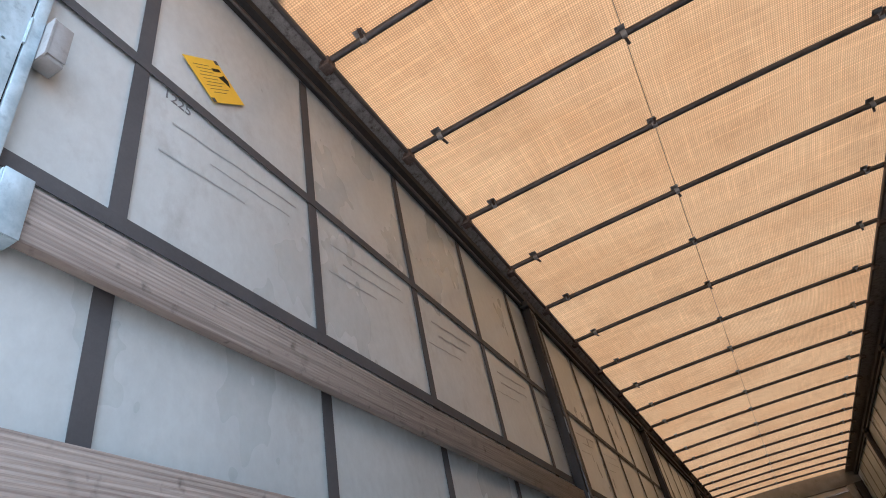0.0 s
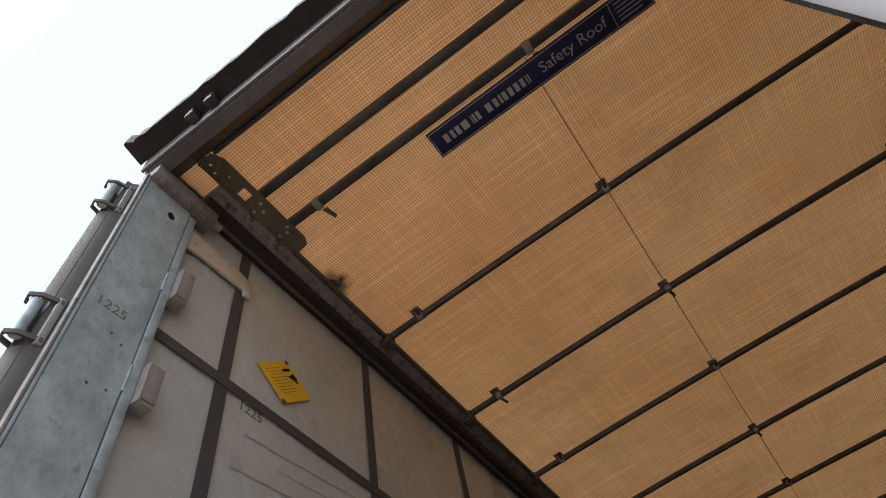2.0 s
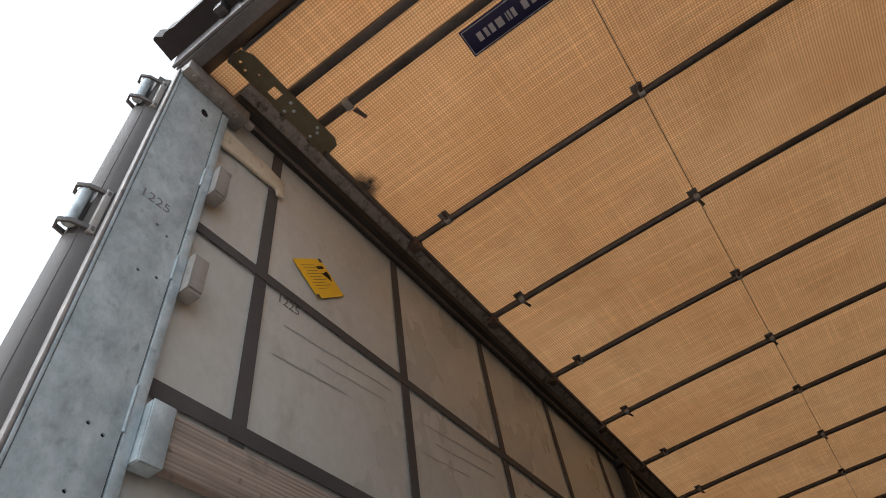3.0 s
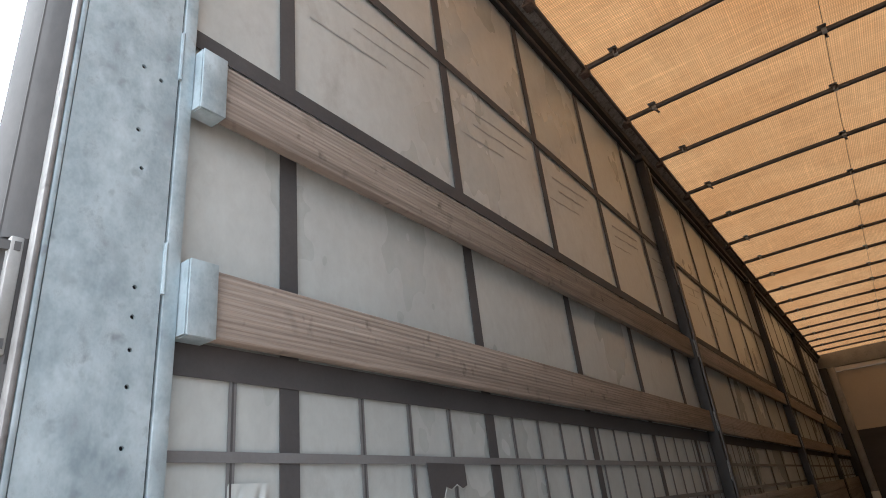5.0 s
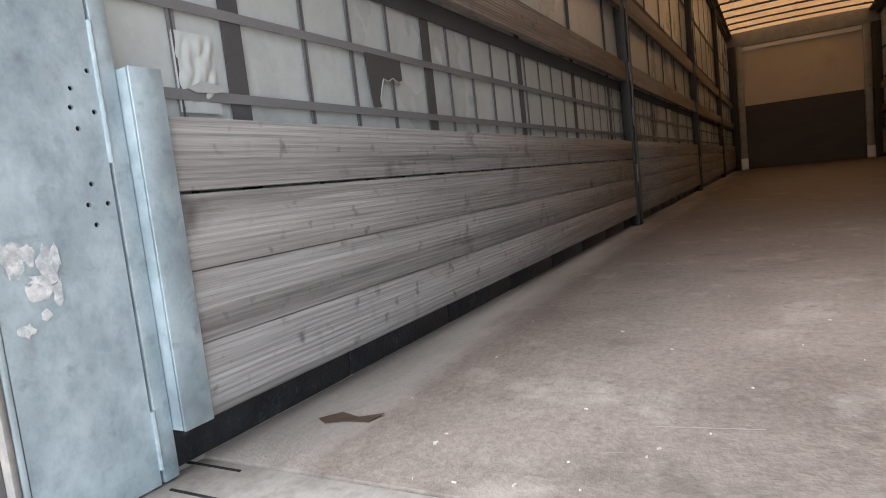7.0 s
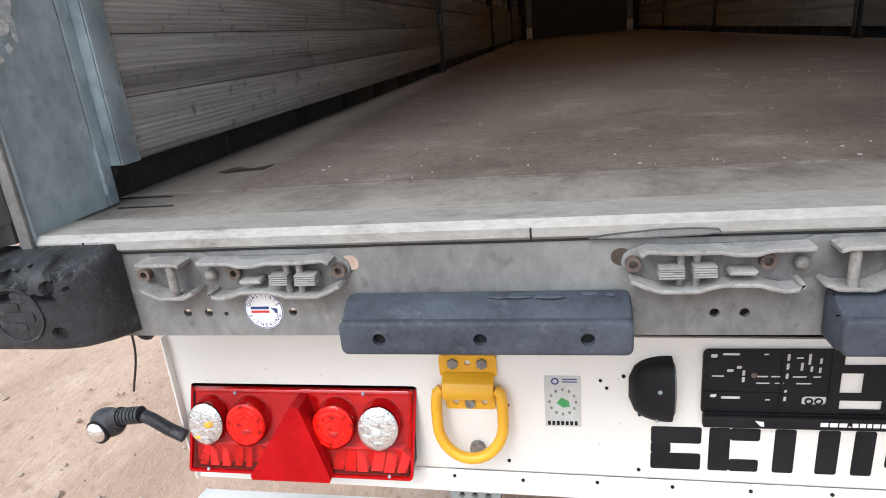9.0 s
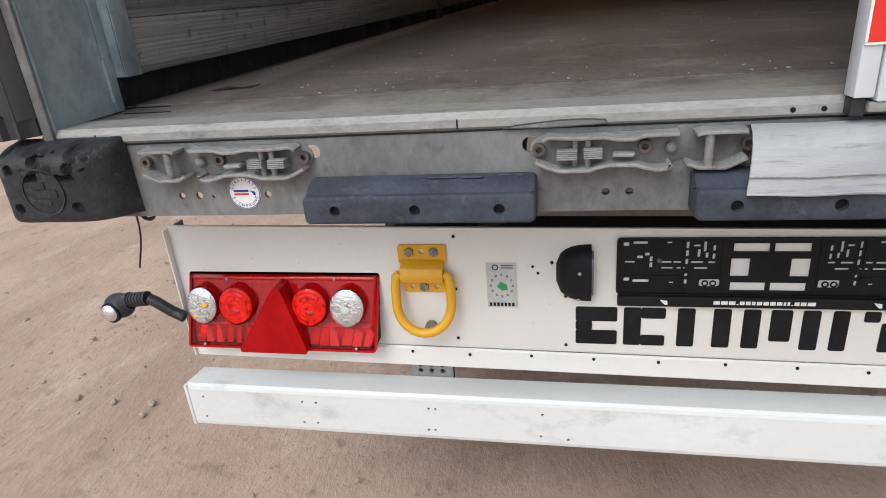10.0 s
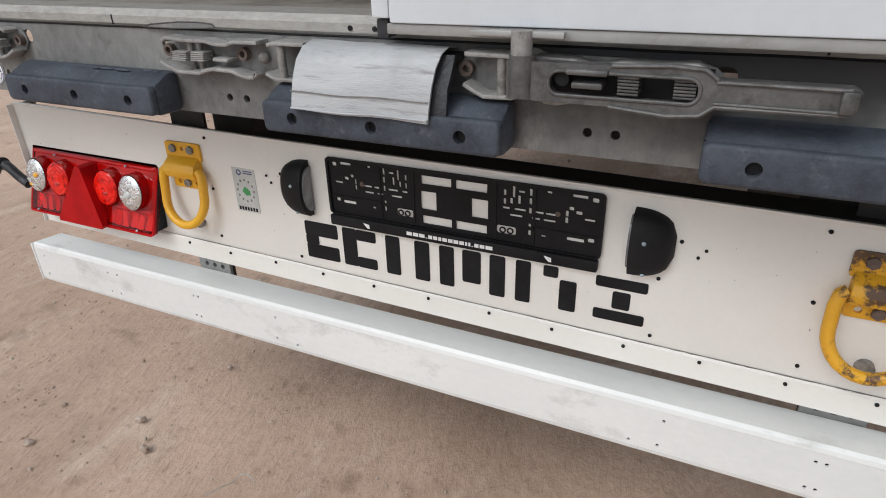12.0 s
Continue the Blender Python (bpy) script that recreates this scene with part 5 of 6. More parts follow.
def corner_buffer(s):
    bu = thing("corner_buffer", (s * 1.17, -0.03, 1.05), "torn black rubber corner buffer with bolt holes and round emblem", "buffer", "corner buffers")
    cx = s * 1.2
    # a block that narrows to the front, its upper front edge torn away in flakes
    nx, nz, front = 110, 64, []
    bm = B()
    for i in range(nx + 1):
        u = i / nx
        col = []
        for j in range(nz + 1):
            v = j / nz
            x, z = s * (1.296 - 0.208 * u), 1.052 + 0.136 * v
            across = (1 - abs(2 * u ** 0.86 - 1) ** (9 if u < 0.5 else 4.5)) ** 0.6
            upright = (1 - abs(2 * v - 1) ** (14 if v < 0.5 else 6)) ** 0.6
            y = -0.0015 - 0.083 * across * upright
            rag = noise.noise((x * 26, 3.1, z * 34)) + 0.5 * noise.noise((x * 75, 1, z * 75)) + 1.6 * (v - 0.80)
            if v > 0.6 and across > 0.6 and upright > 0.2:
                y += 0.017 * min(1, max(0, rag * 3.5))
            y += 0.0007 * noise.noise((x * 60, 8, z * 60))
            for hx in (1.257, 1.146):
                for hz in (1.087, 1.152):
                    y += 0.012 * min(1, max(0, (0.0092 - math.hypot(x - s * hx, z - hz)) / 0.0015))
            col.append(bm.verts.new((x, y, z)))
        front.append(col)
    for i in range(nx):
        for j in range(nz):
            bm.faces.new((front[i][j], front[i + 1][j], front[i + 1][j + 1], front[i][j + 1]))
    rim = [e for e in bm.edges if e.is_boundary]
    bmesh.ops.holes_fill(bm, edges=rim)
    bmesh.ops.recalc_face_normals(bm, faces=bm.faces[:])
    part("body", bm, RUBBER_DARK, bu)
    for x in (1.257, 1.146):
        for z in (1.087, 1.152):
            part("bolt", rod(B(), (s * x, -0.076, z), (s * x, -0.0715, z), 0.0078, 10), INK, bu)
    em = B()
    pierced(em, disc(cx, 1.116, 0.04, 32), [disc(cx, 1.116, 0.0372, 32)], -0.0862, -0.0842)
    part("emblem_ring", em, RUBBER_DARK, bu)
    for dx, dz, w, h in ((-0.008, 0.012, 0.014, 0.006), (0.006, -0.003, 0.02, 0.007), (-0.002, -0.017, 0.012, 0.005)):
        part("emblem_bar", prism(B(), rect(cx + dx - w, cx + dx + w, 1.116 + dz - h, 1.116 + dz + h, 0.004), -0.0858, -0.0842), RUBBER_DARK, bu)


corner_buffer(-1)
hk = tube(B(), [(-1.095 + 0.014 * math.cos(a), 0.012, 1.046 + 0.014 * math.sin(a)) for a in np.linspace(math.pi * 0.95, math.pi * 2.05, 12)], 0.0035, 8)
solid("eye_hook", hk, DARKSTEEL, "small dark steel eye under the sill", "hook")


# ---- latch keepers ----
def latch(x0, flip, lever=False):
    """A keeper 0.3 long from x0; flip mirrors it."""
    la = thing("door_latch", (x0 + 0.15, -0.015, 1.108), "dusty grey cast door latch keeper with rusty bolts", "latch", "door latches")
    U = lambda u: x0 + (0.302 - u if flip else u)
    P = lambda pts: [(U(u), z) for u, z in pts]
    plate = P([(-0.006, 1.142), (-0.003, 1.152), (0.004, 1.158), (0.02, 1.163), (0.19, 1.164), (0.205, 1.170), (0.222, 1.170), (0.24, 1.164), (0.285, 1.163), (0.301, 1.152), (0.305, 1.142), (0.301, 1.13), (0.286, 1.117), (0.262, 1.112), (0.225, 1.116), (0.205, 1.122), (0.19, 1.113), (0.16, 1.117), (0.1, 1.114), (0.06, 1.112), (0.03, 1.112), (0.006, 1.126), (-0.003, 1.134)])
    part("back_plate", prism(B(), plate, -0.0045, -0.0005, "xz", 0.0012), SILL, la, "dull pressed back plate")

    def lip(name, line, depth):
        """A pressed edge bent forward, its front rim rounded and paler."""
        f = strip(B(), P(line), 0.0055, -depth, -0.0042)
        bmesh.ops.bevel(f, geom=[e for e in f.edges if all(abs(v.co.y + depth) < 1e-5 for v in e.verts)], offset=0.0016, segments=2, affect="EDGES", profile=0.5)
        part(name, f, CASTLIGHT, la)

    lip("upper_flange", [(0.014, 1.158), (0.022, 1.1625), (0.06, 1.160), (0.10, 1.1605), (0.118, 1.157), (0.14, 1.1565), (0.155, 1.161), (0.2, 1.162)], 0.03)
    lip("lower_flange", [(0.004, 1.127), (0.022, 1.118), (0.038, 1.113), (0.08, 1.113), (0.092, 1.1175), (0.108, 1.1205), (0.145, 1.1195), (0.158, 1.115), (0.172, 1.112), (0.185, 1.113), (0.191, 1.1175), (0.188, 1.1215)], 0.031)
    lip("keeper_top", [(0.222, 1.161), (0.233, 1.1635), (0.286, 1.1635)], 0.036)
    lip("keeper_bottom", [(0.212, 1.121), (0.226, 1.1145), (0.262, 1.1135), (0.274, 1.119), (0.289, 1.127)], 0.034)
    part("keeper_pin", rod(B(), (U(0.240), -0.027, 1.114), (U(0.240), -0.027, 1.162), 0.0062, 14), CAST, la)
    for u in (0.008, 0.157, 0.293):
        bm = B()
        k = 14
        pierced(bm, disc(U(u), 1.142, 0.0095, k), [disc(U(u), 1.142, 0.0048, k)], -0.0145, -0.0046)
        part("bolt_sleeve", bm, RUST, la, "rusty hollow bolt")
    part("stud", ball(B(), (U(0.193), -0.009, 1.139), 0.009, 0.008, 0.009, 12, 8), CAST, la)
    if not lever:
        for u in (0.06, 0.078):
            part("pad_post", rod(B(), (U(u), -0.017, 1.115), (U(u), -0.017, 1.159), 0.0046, 10), CAST, la)
        for k in range(5):
            part("pad_rib", box(B(), *sorted((U(0.034), U(0.063))), -0.034 + 0.0006 * k, -0.012, 1.1305 + 0.0028 * k, 1.1327 + 0.0028 * k, 0.0007), CASTLIGHT, la)
            part("pad_rib", box(B(), *sorted((U(0.072), U(0.098))), -0.034 + 0.0006 * k, -0.012, 1.1315 + 0.0028 * k, 1.1337 + 0.0028 * k, 0.0007), CASTLIGHT, la)
        part("pawl", prism(B(), P([(0.111, 1.1325), (0.139, 1.1315), (0.143, 1.1365), (0.114, 1.138)]), -0.030, -0.006, "xz", 0.0015), CASTLIGHT, la)


latch(-1.061, True)
latch(-0.405, False)
latch(0.102, True, True)
latch(0.76, False)


def canvas_flap():
    """Stiff silver flap bent over the middle buffer."""
    bm = B()
    prof = [(-0.004, 1.165), (-0.022, 1.1695), (-0.041, 1.164), (-0.056, 1.149), (-0.065, 1.129), (-0.07, 1.107), (-0.0725, 1.086)]
    rows = []
    for i in range(13):
        x = -0.112 + 0.206 * i / 12
        w = 0.0035 * math.sin(i * 0.5)
        rows.append([(x - 0.011 * j / 6, y - w * j / 6, z + 0.0006 * math.sin(i) - 0.0002 * i * j / 6) for j, (y, z) in enumerate(prof)])
    vs = [[[bm.verts.new((x, y + t, z)) for x, y, z in r] for r in rows] for t in (0, 0.0035)]
    for i in range(12):
        for j in range(6):
            bm.faces.new((vs[0][i][j], vs[0][i + 1][j], vs[0][i + 1][j + 1], vs[0][i][j + 1]))
            bm.faces.new((vs[1][i][j], vs[1][i][j + 1], vs[1][i + 1][j + 1], vs[1][i + 1][j]))
    for a in (0, 12):
        for j in range(6):
            bm.faces.new((vs[0][a][j], vs[0][a][j + 1], vs[1][a][j + 1], vs[1][a][j]))
    for j in (0, 6):
        for i in range(12):
            bm.faces.new((vs[0][i][j], vs[0][i + 1][j], vs[1][i + 1][j], vs[1][i][j]))
    bmesh.ops.recalc_face_normals(bm, faces=bm.faces[:])
    fl = thing("canvas_flap", (0, -0.05, 1.085), "stiff silver-grey canvas flap with stitched hem over the buffer", "flap")
    part("sheet", bm, CANVAS, fl)
    part("stitch_line", tube(B(), [(-0.122 + 0.206 * i / 12, -0.0712 - 0.0035 * math.sin(i * 0.5) * 0.85, 1.110 + 0.0006 * math.sin(i)) for i in range(13)], 0.0009, 6), CAST, fl)
    part("hem_line", tube(B(), [(-0.123 + 0.206 * i / 12, -0.0736 - 0.0035 * math.sin(i * 0.5), 1.0875 + 0.0006 * math.sin(i)) for i in range(13)], 0.0012, 6), CANVAS, fl)
    un = strip(B(), [(y + 0.012, z - 0.006 - 0.008 * (k % 2)) for k, (y, z) in enumerate(prof)], 0.006, 0.082, 0.104, "yz")
    part("under_sheet", un, RUBBER_DARK, fl, "crumpled dark lining")


canvas_flap()


def sill_sticker():
    st = thing("round_sticker", (-0.889, -0.001, 1.054), "round white quality sticker with blue ring print on the sill", "sticker")
    c = (-0.889, 1.082)
    part("disc", prism(B(), disc(*c, 0.0285, 36), -0.0016, -0.0004), WHITEINK, st)
    rg = B()
    pierced(rg, disc(*c, 0.0278, 36), [disc(*c, 0.0268, 36)], -0.0021, -0.0017)
    part("ring", rg, BLUEINK, st)
    for text, up in (("QUALITÄTS", 1), ("SICHERUNG", -1)):
        for i, ch in enumerate(text):
            a = radians((90 if up > 0 else 270) + (1 if up < 0 else -1) * (i - 4) * 17)
            x, z = c[0] + 0.0228 * math.cos(a), c[1] + 0.0228 * math.sin(a)
            turn = math.degrees(a) - 90 if up > 0 else math.degrees(a) + 90
            part("letter", lettering(ch, 0.0075, Matrix.Translation((x, -0.0019, z)) @ pose(0, 0, 0, 90, 0, 0) @ pose(0, 0, 0, 0, 0, turn), 0.0002), BLUEINK, st)
    part("print_bar", prism(B(), rect(c[0] - 0.019, c[0] + 0.008, c[1] + 0.0015, c[1] + 0.0055), -0.0021, -0.0017), BLUEINK, st)
    part("print_bar", prism(B(), rect(c[0] - 0.019, c[0] + 0.008, c[1] - 0.004, c[1] - 0.0005), -0.0021, -0.0017), REDINK, st)
    part("emblem", prism(B(), [(c[0] + 0.01, c[1] + 0.004), (c[0] + 0.02, c[1] + 0.002), (c[0] + 0.02, c[1] - 0.005), (c[0] + 0.016, c[1] - 0.004), (c[0] + 0.015, c[1] - 0.001)], -0.0021, -0.0017), BLUEINK, st)


sill_sticker()

# ---- white rear panel and all that is fixed to it ----
YB = 0.19


def rear_panel():
    pn = thing("rear_panel", (0, YB + 0.02, 0.61), "glossy white steel rear panel with screws along its lower fold", "panel")

    def put(name, bm, material, parent, label=""):
        """The panel hangs a little lower on one side."""
        for v in bm.verts:
            v.co.z -= 0.012 * v.co.x
        return part(name, bm, material, parent, label)

    put("face", box(B(), -1.203, 1.203, YB, YB + 0.004, 0.664, 0.93, 0.001), WHITE, pn)
    low = prism(B(), [(YB - 0.001, 0.6635), (YB - 0.006, 0.66), (YB - 0.006, 0.618), (YB + 0.02, 0.612), (YB + 0.02, 0.616), (YB - 0.002, 0.6215), (YB - 0.002, 0.6635)], -1.203, 1.203, "yz")
    put("lower_fold", low, WHITE, pn)
    put("crack_line", tube(B(), [(-1.2 + 2.4 * i / 80, YB - 0.0015, 0.6638 + 0.0012 * math.sin(i * 2.3) * (1 if 40 < i < 70 else 0.2)) for i in range(81)], 0.0006, 5), CAST, pn)
    put("side_flange", box(B(), -1.2075, -1.2035, YB - 0.014, YB + 0.06, 0.618, 0.93, 0.001), WHITE, pn)
    put("side_flange", box(B(), 1.2035, 1.2075, YB - 0.03, YB + 0.06, 0.618, 0.93, 0.001), WHITE, pn)
    put("top_edge", box(B(), -1.203, 1.203, YB - 0.002, YB + 0.006, 0.9305, 0.936, 0.001), WHITE, pn)
    put("top_flange", prism(B(), [(-1.2, YB + 0.0065), (1.2, YB + 0.0065), (1.2, YB + 0.075), (-0.42, YB + 0.075), (-0.5, YB + 0.018), (-1.2, YB + 0.018)], 0.928, 0.932, "xy"), DARKSTEEL, pn, "dirty dark top flange")
    def screw(x, z, r=0.0034):
        s = put("screw", ball(B(), (x, YB - (0.007 if z < 0.663 else 0.001), z), r, 0.003, r, 10, 6), INK, pn)
        return s
    for i in range(17):
        screw(-1.06 + 0.1255 * i + rnd.uniform(-0.002, 0.002), 0.653 + rnd.uniform(-0.003, 0.002))
    for s in (-1, 1):
        for x, z in ((0.577, 0.917), (0.58, 0.802), (0.583, 0.687), (0.387, 0.864), (0.361, 0.792), (0.361, 0.681)):
            screw(s * x, z)
        for x, z in ((0.424, 0.855), (0.414, 0.841)):
            screw(s * x, z, 0.0028)
    dr = B()
    for i in range(60):
        x, z = rnd.uniform(-1.15, 1.15), rnd.uniform(0.67, 0.92)
        w = rnd.uniform(0.0005, 0.0014)
        box(dr, x, x + w, YB - 0.0006, YB, z, z + w * rnd.uniform(1, 3))
    put("specks", dr, CAST, pn, "small dark chips in the paint")
    # large dark lettering, as plain blocks
    blocks = [(-0.342, -0.262, ((0, 1, 0.62, 1), (0, 1, 0.0, 0.38), (0, 0.4, 0.38, 0.62))), (-0.25, -0.172, ((0, 0.42, 0.0, 1), (0.42, 1, 0.72, 1), (0.42, 1, 0, 0.28))),
              (-0.15, -0.054, ((0, 0.33, 0, 1), (0.67, 1, 0, 1))), (-0.033, 0.099, ((0, 0.23, 0, 1), (0.36, 0.64, 0.2, 1), (0.77, 1, 0, 1))), (0.119, 0.147, ((0, 1, 0, 1),)),
              (0.17, 0.259, ((0.34, 0.68, 0, 0.72), (0, 0.3, 0.74, 1))), (0.262, 0.348, ((0, 1, 0.76, 1), (0, 1, 0, 0.24), (0.35, 0.7, 0.3, 0.7)))]
    for x0, x1, pieces in blocks:
        for a, b, c, d in pieces:
            w, h = x1 - x0, 0.084
            part("dark_block", prism(B(), rect(x0 + a * w, x0 + b * w, 0.690 + c * h, 0.690 + d * h, 0.004), YB - 0.0012, YB - 0.0003), INK, pn)


rear_panel()


def lashing_ring(s):
    cx, dz = (-0.643, 0.0) if s < 0 else (0.66, -0.018)
    ri = thing("lashing_ring", (cx, YB - 0.02, 0.69), "yellow painted steel lashing ring on a bolted plate" if s < 0 else "yellow steel lashing ring, paint worn to brown rust", "lashing ring", "lashing rings")
    def put(name, bm, material, parent):
        bmesh.ops.translate(bm, verts=bm.verts[:], vec=(0, 0, dz))
        return part(name, bm, material, parent)

    paint = YELLOW if s < 0 else WORNYELLOW

    def bolt_holes(z, xs):
        return [disc(cx + d, z, 0.0055) for d in xs]
    put("upper_plate", pierced(B(), rect(cx - 0.049, cx + 0.049, 0.868, 0.908, 0.006), bolt_holes(0.894, (0.0,)), YB - 0.0065, YB - 0.0005), paint, ri)
    put("lower_plate", pierced(B(), rect(cx - 0.043, cx + 0.043, 0.804, 0.8675, 0.005), bolt_holes(0.817, (-0.025, 0.025)), YB - 0.0065, YB - 0.0005), paint, ri)
    bm = B()
    prism(bm, [(YB - 0.0068, 0.878), (YB - 0.026, 0.864), (YB - 0.032, 0.848), (YB - 0.026, 0.833), (YB - 0.0068, 0.828)], cx - 0.044, cx + 0.044, "yz", 0.003)
    put("hinge_sleeve", bm, paint, ri)
    for d, z in ((-0.025, 0.894), (0.025, 0.894), (0.0, 0.817)):
        b = rod(B(), (cx + d, YB - 0.0125, z), (cx + d, YB - 0.0066, z), 0.0095, 6)
        put("bolt", b, RUST if s > 0 else CAST, ri)
    path = [(cx - 0.046, YB - 0.018, 0.85), (cx - 0.054, YB - 0.02, 0.845), (cx - 0.057, YB - 0.022, 0.825)]
    for i in range(15):
        a = math.pi + math.pi * i / 14
        path.append((cx + 0.057 * math.cos(a), YB - 0.026 + 0.016 * math.sin(a), 0.788 + 0.06 * math.sin(a)))
    path += [(cx + 0.057, YB - 0.022, 0.825), (cx + 0.054, YB - 0.02, 0.845), (cx + 0.046, YB - 0.018, 0.85)]
    put("ring", tube(B(), path, 0.0098, 12), paint, ri)
    sto = thing("rubber_stop", (cx, YB - 0.006, 0.70), "small grey bolt head behind the lashing ring", "bolt", "stop bolts")
    put("head", rod(B(), (cx + 0.006, YB - 0.011, 0.722), (cx + 0.006, YB - 0.0005, 0.722), 0.0135, 14), CAST, sto)


lashing_ring(-1)
lashing_ring(1)


def inspection_tag():
    tg = thing("inspection_sticker", (-0.486, YB - 0.001, 0.77), "silver inspection sticker with dial print and green mark", "sticker")
    x0, x1, z0, z1 = -0.516, -0.456, 0.769, 0.868
    part("sheet", prism(B(), rect(x0, x1, z0, z1), YB - 0.0012, YB - 0.0003), PAPER, tg)
    part("seal_print", pierced(B(), disc(-0.498, 0.858, 0.0065, 18), [disc(-0.498, 0.858, 0.004, 18)], YB - 0.0017, YB - 0.0013), BLUEINK, tg)
    for z in (0.861, 0.856):
        part("print_bar", prism(B(), rect(-0.486, -0.462, z, z + 0.002), YB - 0.0017, YB - 0.0013), BLUEINK, tg)
    part("green_mark", prism(B(), [(-0.496, 0.816), (-0.488, 0.827), (-0.476, 0.82), (-0.474, 0.809), (-0.486, 0.807)], YB - 0.0017, YB - 0.0013), GREENINK, tg)
    for i in range(12):
        a = 2 * math.pi * i / 12
        x, z = -0.486 + 0.022 * math.cos(a), 0.818 + 0.024 * math.sin(a)
        part("dial_mark", prism(B(), rect(x - 0.002, x + 0.002, z - 0.0025, z + 0.0025), YB - 0.0017, YB - 0.0013), CAST, tg)
    for i in range(7):
        part("number_bar", prism(B(), rect(-0.512 + 0.0075 * i, -0.507 + 0.0075 * i, 0.772, 0.78), YB - 0.0017, YB - 0.0013), INK, tg)


inspection_tag()


def plate_lamp(s):
    """Half-round hooded lamp; its lens faces the plate."""
    la = thing("plate_lamp", (s * 0.345, YB - 0.03, 0.79), "black half-round number plate lamp with a smoky lens", "lamp", "plate lamps")
    bm = B()
    k, zc = 14, 0.849
    rows = []
    for i in range(9):
        x = 0.313 + 0.066 * i / 8
        r = math.sqrt(max(0.0, 1 - (i / 8) ** 2.6))
        d, h = 0.006 + 0.032 * r, 0.018 + 0.04 * r
        rows.append([bm.verts.new((s * x, YB - 0.0006 - d * math.sin(math.pi * j / k) ** 0.75, zc + h * math.cos(math.pi * j / k))) for j in range(k + 1)])
    for a, b in zip(rows, rows[1:]):
        for j in range(k):
            bm.faces.new((a[j], a[j + 1], b[j + 1], b[j]))
        bm.faces.new((a[0], b[0], b[-1], a[-1]))
    bm.faces.new(rows[0]), bm.faces.new(rows[-1][::-1])
    bmesh.ops.recalc_face_normals(bm, faces=bm.faces[:])
    part("hood", bm, BLACKPL, la)
    le = B()
    prof = [(YB - 0.003 - 0.028 * math.sin(math.pi * j / k) ** 0.75, zc + 0.046 * math.cos(math.pi * j / k)) for j in range(k + 1)]
    prism(le, prof, s * 0.309, s * 0.3128, "yz")
    part("lens", le, SMOKE, la, "glossy smoky lens")
    part("screw", ball(B(), (s * 0.335, YB - 0.037, 0.862), 0.0035, 0.003, 0.0035, 8, 6), GALV, la)
    part("screw", ball(B(), (s * 0.337, YB - 0.024, 0.801), 0.0035, 0.003, 0.003, 8, 6), GALV, la)


plate_lamp(-1)
plate_lamp(1)


